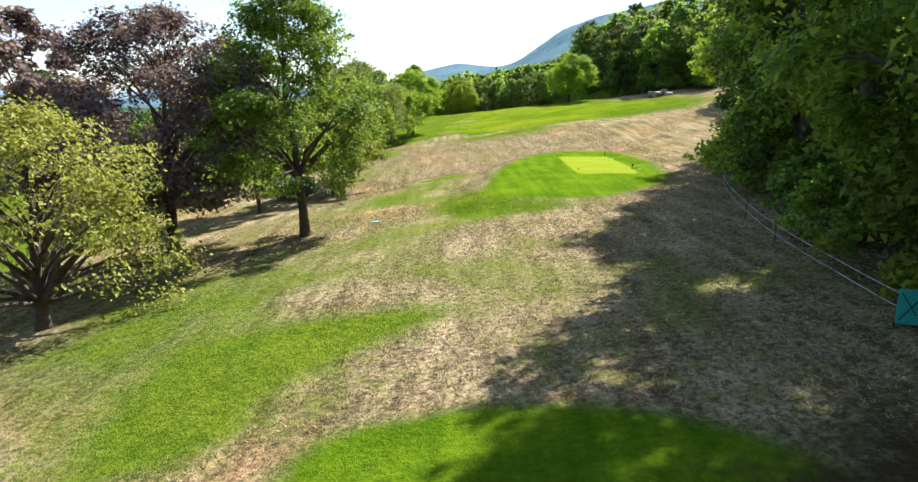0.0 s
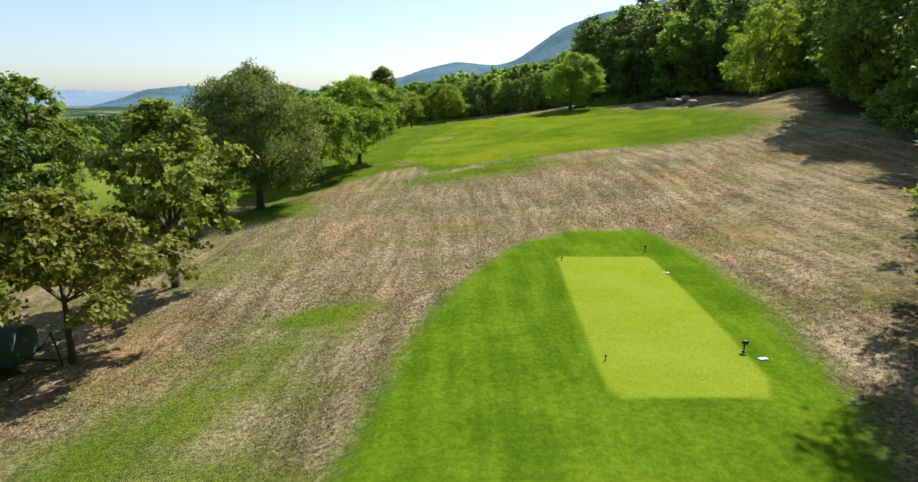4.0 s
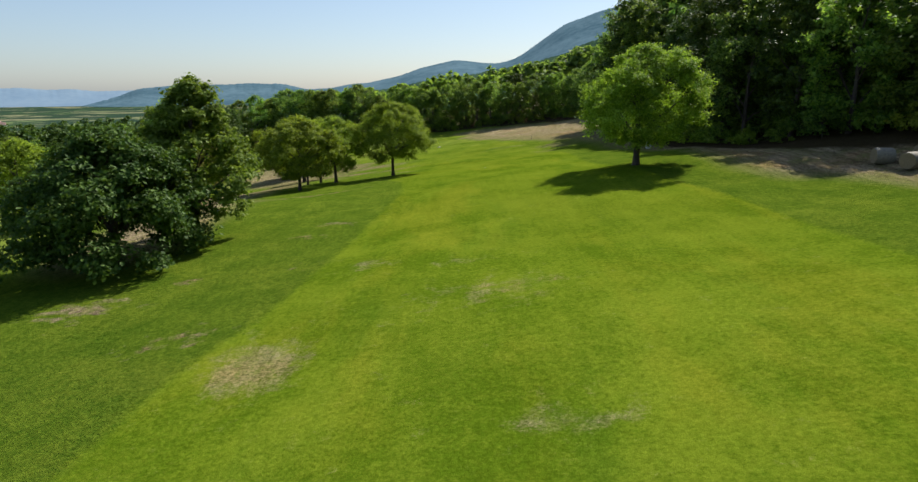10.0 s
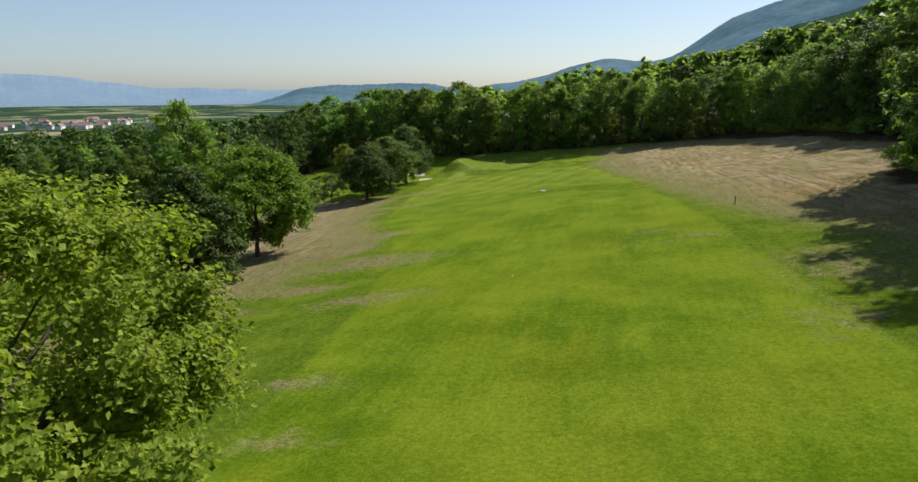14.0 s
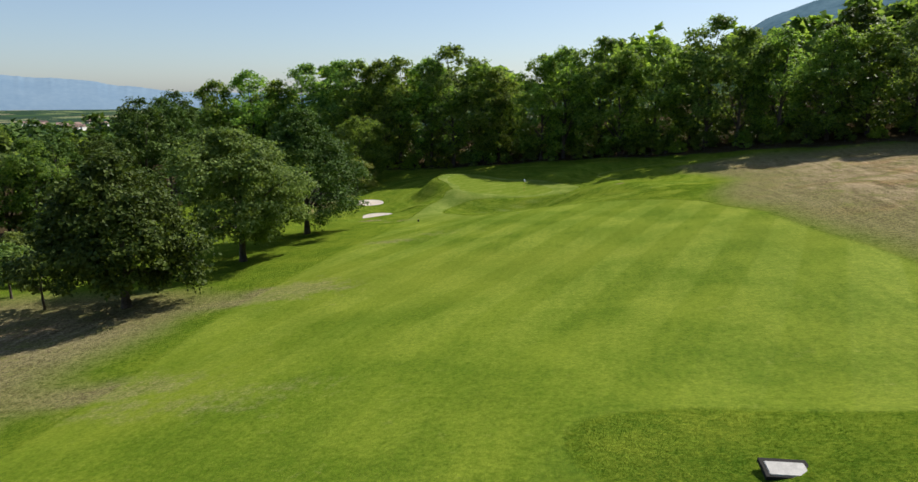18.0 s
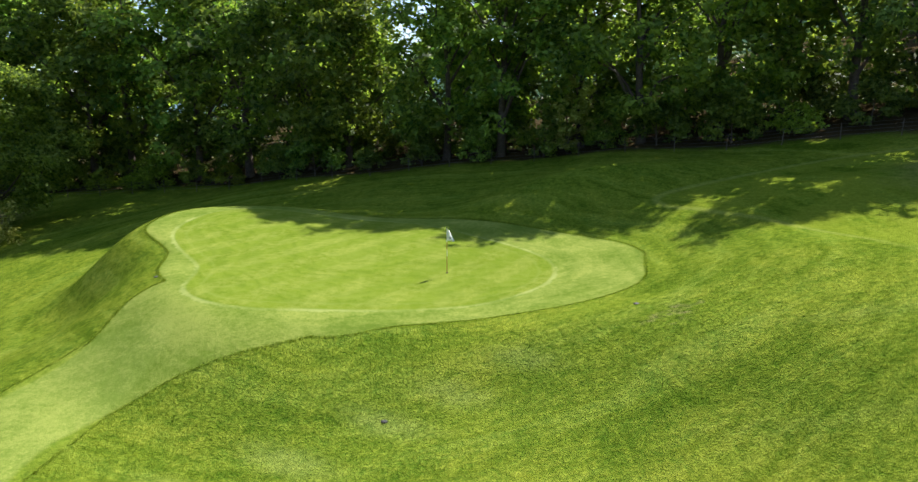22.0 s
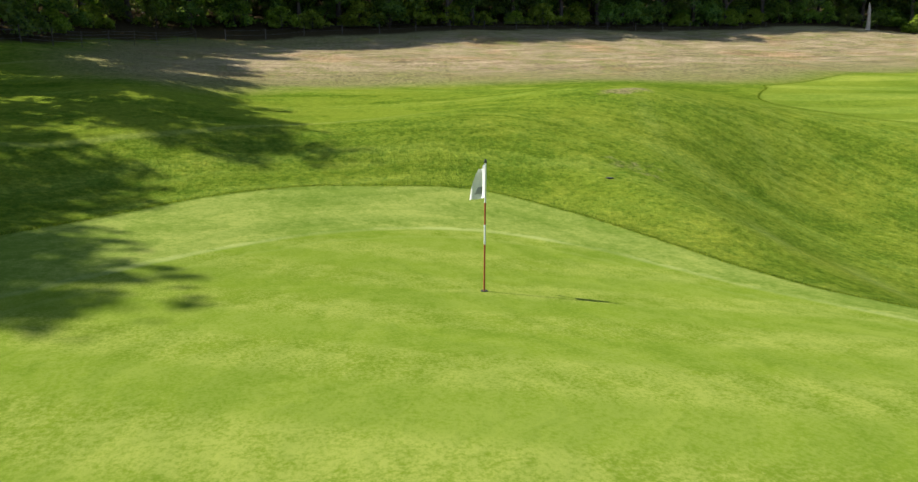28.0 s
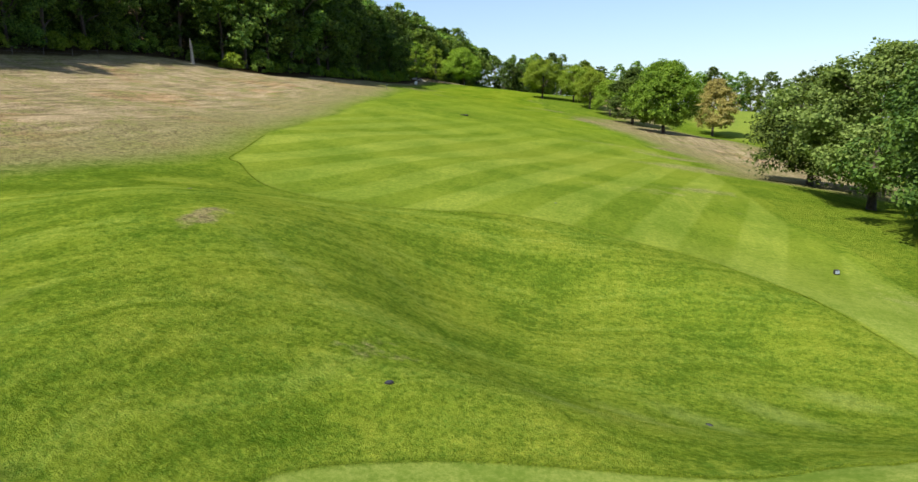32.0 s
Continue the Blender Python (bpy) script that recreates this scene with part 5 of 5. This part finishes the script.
marker = rest(tee_marker(0.08), 8.56, 9.72, 0)
for x, y, s in ((9.5, 22.3, 0.9), (4.7, 9.4, 0.5), (5.35, 20.6, 0.5)):
    ob = copy_thing(marker, pose(x, y, float(ground(x, y)), 0, 0, 60))
    ob.matrix_basis = pose(x, y, float(ground(x, y)), 0, 0, 60) @ Matrix.Diagonal((s, s, s, 1))
PLATE_MAT = plain("worn_white_plate", (0.7, 0.69, 0.66), 0.6, 0, 0.12, 12)
for x, y, t in ((8.85, 9.2, 10), (9.2, 18.3, 0)):
    top = rest(new("tee_plate"), x, y, t)
    block("plate", (0.24, 0.14, 0.03), (0, 0, 0.02), PLATE_MAT, top, bevel=0.006)
    for n in range(2):
        block("lettering", (0.15, 0.02, 0.004), (0, 0.03 - n * 0.06, 0.036), BLACK, top, bevel=0.001)
    tagged(top, "white rectangular plate set in the mown tee", "plate", "tee plates")
top = rest(new("ground_plate"), -8.1, -0.8, 20)
block("plate", (0.55, 0.24, 0.04), (0, 0, 0.03), TEAL, top, bevel=0.01)
block("pale_field", (0.34, 0.12, 0.006), (0, 0, 0.052), PLATE_MAT, top, bevel=0.002)
tagged(top, "flat green plate lying in the dry grass beside the tee", "plate")
DULL_PLATE = plain("dull_plate", (0.42, 0.42, 0.38), 0.7, 0, 0.2, 12)
for x, y in ((11.77, 163.4), (5.99, 210.1), (4.2, 225.4)):
    top = rest(new("distance_plate"), x, y, 0)
    disc("plate", 0.075, 0.02, (0, 0, 0.012), DULL_PLATE, top)
    disc("edging", 0.095, 0.016, (0, 0, 0.006), DARK_HOLE, top)
    tagged(top, "small round white distance plate in the turf", "plate", "distance plates")
for x, y in ((-10.37, 352.8), (-18.3, 348.9), (-28.9, 357.5), (-13.1, 329.0), (2.2, 341.0)):
    top = rest(new("sprinkler_head"), x, y, 0)
    disc("cap", 0.075, 0.03, (0, 0, -0.002), BLACK, top)
    disc("worn_ring", 0.12, 0.012, (0, 0, 0.0), DARK_HOLE, top)
    tagged(top, "black pop-up sprinkler head in worn turf", "sprinkler", "sprinkler heads")
cover = rest(new("inspection_cover"), 3.0, 270.7, 8, 0.0, (9, 0))
block("frame", (1.15, 0.7, 0.12), (0, 0, 0.03), DARK_HOLE, cover, bevel=0.01)
block("lid", (0.95, 0.5, 0.08), (0, -0.04, 0.075), plain("weathered_concrete", (0.42, 0.40, 0.37), 0.9, 0, 0.2, 6), cover, "pale concrete lid", bevel=0.015)
tagged(cover, "pale concrete inspection cover on a low grassy mound", "inspection cover")
sign = rest(new("marker_box"), -26.7, 333.4, 12)
sign.scale = (0.6, 0.6, 0.6)
block("body", (0.42, 0.3, 0.36), (0, 0, 0.2), BLACK, sign, bevel=0.02, taper=0.9)
block("face", (0.34, 0.012, 0.24), (0, 0.146, 0.22), plain("grey_sign", (0.30, 0.36, 0.42), 0.5), sign, "pale grey sign face", bevel=0.004)
block("lettering", (0.2, 0.006, 0.03), (0, 0.155, 0.25), BLACK, sign, bevel=0.001)
tagged(sign, "black marker box with a grey sign face on the fairway", "marker box")
for x, y, h in ((26.4, 233.0, 0.95),):
    top = rest(new("marker_post"), x, y, 0)
    v, f = tubes([([(0, 0, -0.2), (0, 0, h * 0.6), (0.01, 0, h - 0.02), (0.01, 0, h)], [0.05, 0.05, 0.048, 0.02])], 10)
    part("shaft", v, f, BLACK, top, smooth=True)
    disc("cap", 0.055, 0.03, (0.01, 0, h), PLATE_MAT, top)
    tagged(top, "slim dark wooden marker post in short dry grass", "post", "marker posts")
PALE = plain("bare_wood", (0.36, 0.31, 0.25), 0.85, 0, 0.3, 4.0, 0.7)
snag = rest(new("dead_trunk"), 53.6, 259.5, 0)
v, f = tubes([([(0, 0, -0.3), (0.02, 0, 1.2), (0.08, 0, 2.6), (0.16, 0.05, 3.8), (0.22, 0.08, 4.4)], [0.36, 0.27, 0.22, 0.16, 0.03]), ([(0.06, 0, 2.4), (0.35, 0.1, 2.9), (0.6, 0.15, 3.2)], [0.1, 0.07, 0.02])], 12)
part("stem", v, f, PALE, snag, smooth=True)
tagged(snag, "pale bare broken tree trunk at the edge of the meadow", "dead tree")
bin_ = rest(new("white_box"), 36.5, 170.0, 0)
block("body", (0.7, 0.6, 0.9), (0, 0, 0.45), PLATE_MAT, bin_, bevel=0.03)
block("lid", (0.74, 0.64, 0.08), (0, 0, 0.93), PLATE_MAT, bin_, bevel=0.02)
tagged(bin_, "small white box beside the forest edge", "box")

# village in the valley
WALLS = [plain("house_wall", c, 0.9, 0, 0.1, 0.5, 0.05) for c in ((0.62, 0.58, 0.50), (0.70, 0.68, 0.64), (0.50, 0.44, 0.38))]
TILES = plain("roof_tiles", (0.24, 0.155, 0.125), 0.9, 0, 0.25, 0.8, 0.2)
GLASS = plain("window_dark", (0.03, 0.035, 0.04), 0.2, 0, 0.2, 2)


def house(wide, deep, high, m):
    top = new("house")
    block("wall", (wide, deep, high), (0, 0, high / 2), WALLS[m], top, bevel=0.05)
    bm = bmesh.new()
    r = 0.35 * deep
    vs = [bm.verts.new(p) for p in ((-wide / 2 - 0.5, -deep / 2 - 0.6, high - 0.2), (wide / 2 + 0.5, -deep / 2 - 0.6, high - 0.2), (wide / 2 + 0.5, deep / 2 + 0.6, high - 0.2), (-wide / 2 - 0.5, deep / 2 + 0.6, high - 0.2), (-wide / 2 - 0.5, 0, high + r), (wide / 2 + 0.5, 0, high + r))]
    for q in ((0, 1, 5, 4), (2, 3, 4, 5), (0, 4, 3), (1, 2, 5), (0, 3, 2, 1)):
        bm.faces.new([vs[n] for n in q])
    from_bm("roof", bm, TILES, top, "red-brown tiled roof")
    for x in (-0.28, 0.28):
        for z in (0.3, 0.7):
            block("window", (1.2, 0.1, 1.3), (x * wide, -deep / 2 - 0.02, z * high), GLASS, top, bevel=0.02)
    return tagged(top, "pale rendered house with a red-brown tiled roof in the valley", "house", "village houses")


vil = [house(12, 9, 6.0, 0), house(15, 10, 7.0, 1), house(10, 9, 5.0, 2), house(22, 12, 6.5, 1)]
rng = np.random.default_rng(19)
for n in range(64):
    a = radians(-53 + 17 * rng.random())
    r = 1250 + 520 * rng.random()
    x, y = math.sin(a) * r, 180 + math.cos(a) * r
    m = pose(x, y, float(ground(x, y)), 0, 0, rng.random() * 180)
    if n < 4:
        vil[n].matrix_basis = m
    else:
        copy_thing(vil[n % 4], m)


# ---- standing grass: the lip of the rough round the mown turf, tufts of rough and straw ----
def grass_matter(name, a, b, through):
    k = Nodes(name)
    isle = k.add("NewGeometry").outputs["Random Per Island"]
    where = k.add("NewGeometry").outputs["Position"]
    c = k.mix(k.ramp(k.math("ADD", k.math("MULTIPLY", isle, 0.6), k.math("MULTIPLY", k.noise(0.5, 3, 0.6, where), 0.5)), 0.2, 0.85), a, b)
    return k.done(k.add("MixShader", through, k.add("BsdfPrincipled", Base_Color=c, Roughness=0.7, Specular_IOR_Level=0.2), k.add("BsdfTranslucent", c)))


ROUGH_BLADE = grass_matter("rough_blades", (0.075, 0.130, 0.004), (0.20, 0.26, 0.014), 0.5)
STRAW_BLADE = grass_matter("straw_blades", (0.13, 0.10, 0.05), (0.46, 0.37, 0.21), 0.3)


def tufts(name, seed, x, y, high, wide, blades, material, label):
    """Many small tufts of upright blades."""
    rng = np.random.default_rng(seed)
    n = len(x)
    z = ground(x, y)
    base = np.repeat(np.stack([x, y, z], -1), blades, 0)
    m = n * blades
    base[:, :2] += rng.normal(size=(m, 2)) * wide * 1.6
    a = rng.random(m) * 6.283
    side = np.stack([np.cos(a), np.sin(a), np.zeros(m)], -1) * (wide * (0.6 + 0.8 * rng.random(m)))[:, None]
    lean = rng.normal(size=(m, 3)) * 1.1
    lean[:, 2] = 1
    tip = base + lean * (high * (0.5 + rng.random(m)))[:, None]
    base[:, 2] -= 0.01
    v = np.stack([base - side, base + side, tip], 1).reshape(-1, 3)
    me = fill(bpy.data.meshes.new(name), v, np.arange(m * 3).reshape(-1, 3))
    me.materials.append(material)
    return tagged(new(name, me), label, "grass", kind="stuff")


def lushness(x, y):
    return np.sum([w * bump(x, y, cx, cy, rx, ry, 8) for cx, cy, rx, ry, w in LUSH], axis=0)


def scatter(seed, count, x0, x1, y0, y1, keep):
    rng = np.random.default_rng(seed)
    x, y = x0 + (x1 - x0) * rng.random(count), y0 + (y1 - y0) * rng.random(count)
    ok = keep(x, y)
    return x[ok], y[ok]


def is_rough(x, y):
    return (inside_by(x, y, COLLAR) < -0.02) & (inside_by(x, y, FAIRWAY) < -0.02) & (inside_by(x, y, APRON) < -0.02) & (inside_by(x, y, SAND_A) < -0.1) & (inside_by(x, y, SAND_B) < -0.1) & (inside_by(x, y, WOODS) < 0)


def hem(line, low, per_metre):
    """Places in a narrow strip just outside a line, wherever rough lies there."""
    ring = np.r_[line, line[:1]]
    d = np.r_[0, np.cumsum(np.linalg.norm(np.diff(ring, axis=0), axis=1))]
    rng = np.random.default_rng(6)
    s = rng.random(int(d[-1] * per_metre)) * d[-1]
    x, y = np.interp(s, d, ring[:, 0]), np.interp(s, d, ring[:, 1])
    a, r = rng.random(len(s)) * 6.283, 0.16 * rng.random(len(s)) ** 0.7
    x, y = x + np.cos(a) * r, y + np.sin(a) * r
    ok = (y > low) & ((x > -27) | (y > 338)) & is_rough(x, y)
    return x[ok], y[ok]


for line, low in ((COLLAR, 340), (FAIRWAY, 318), (APRON, 330)):
    gx, gy = hem(line, low, 210)
    tufts("rough_grass", 61, gx, gy, 0.032, 0.009, 3, ROUGH_BLADE, "edge of longer green grass beside the mown turf")
gx, gy = scatter(62, 52000, -14, 14, -26, 50, lambda x, y: (lushness(x, y) < 0.3) & (inside_by(x, y, DRY[0]) > 0.5) & (inside_by(x, y, TEE) < -0.3) & (inside_by(x, y, FRONT_TEE) < -0.3))
tufts("straw_grass", 62, gx, gy, 0.05, 0.018, 4, STRAW_BLADE, "dry cut straw-coloured grass stubble")
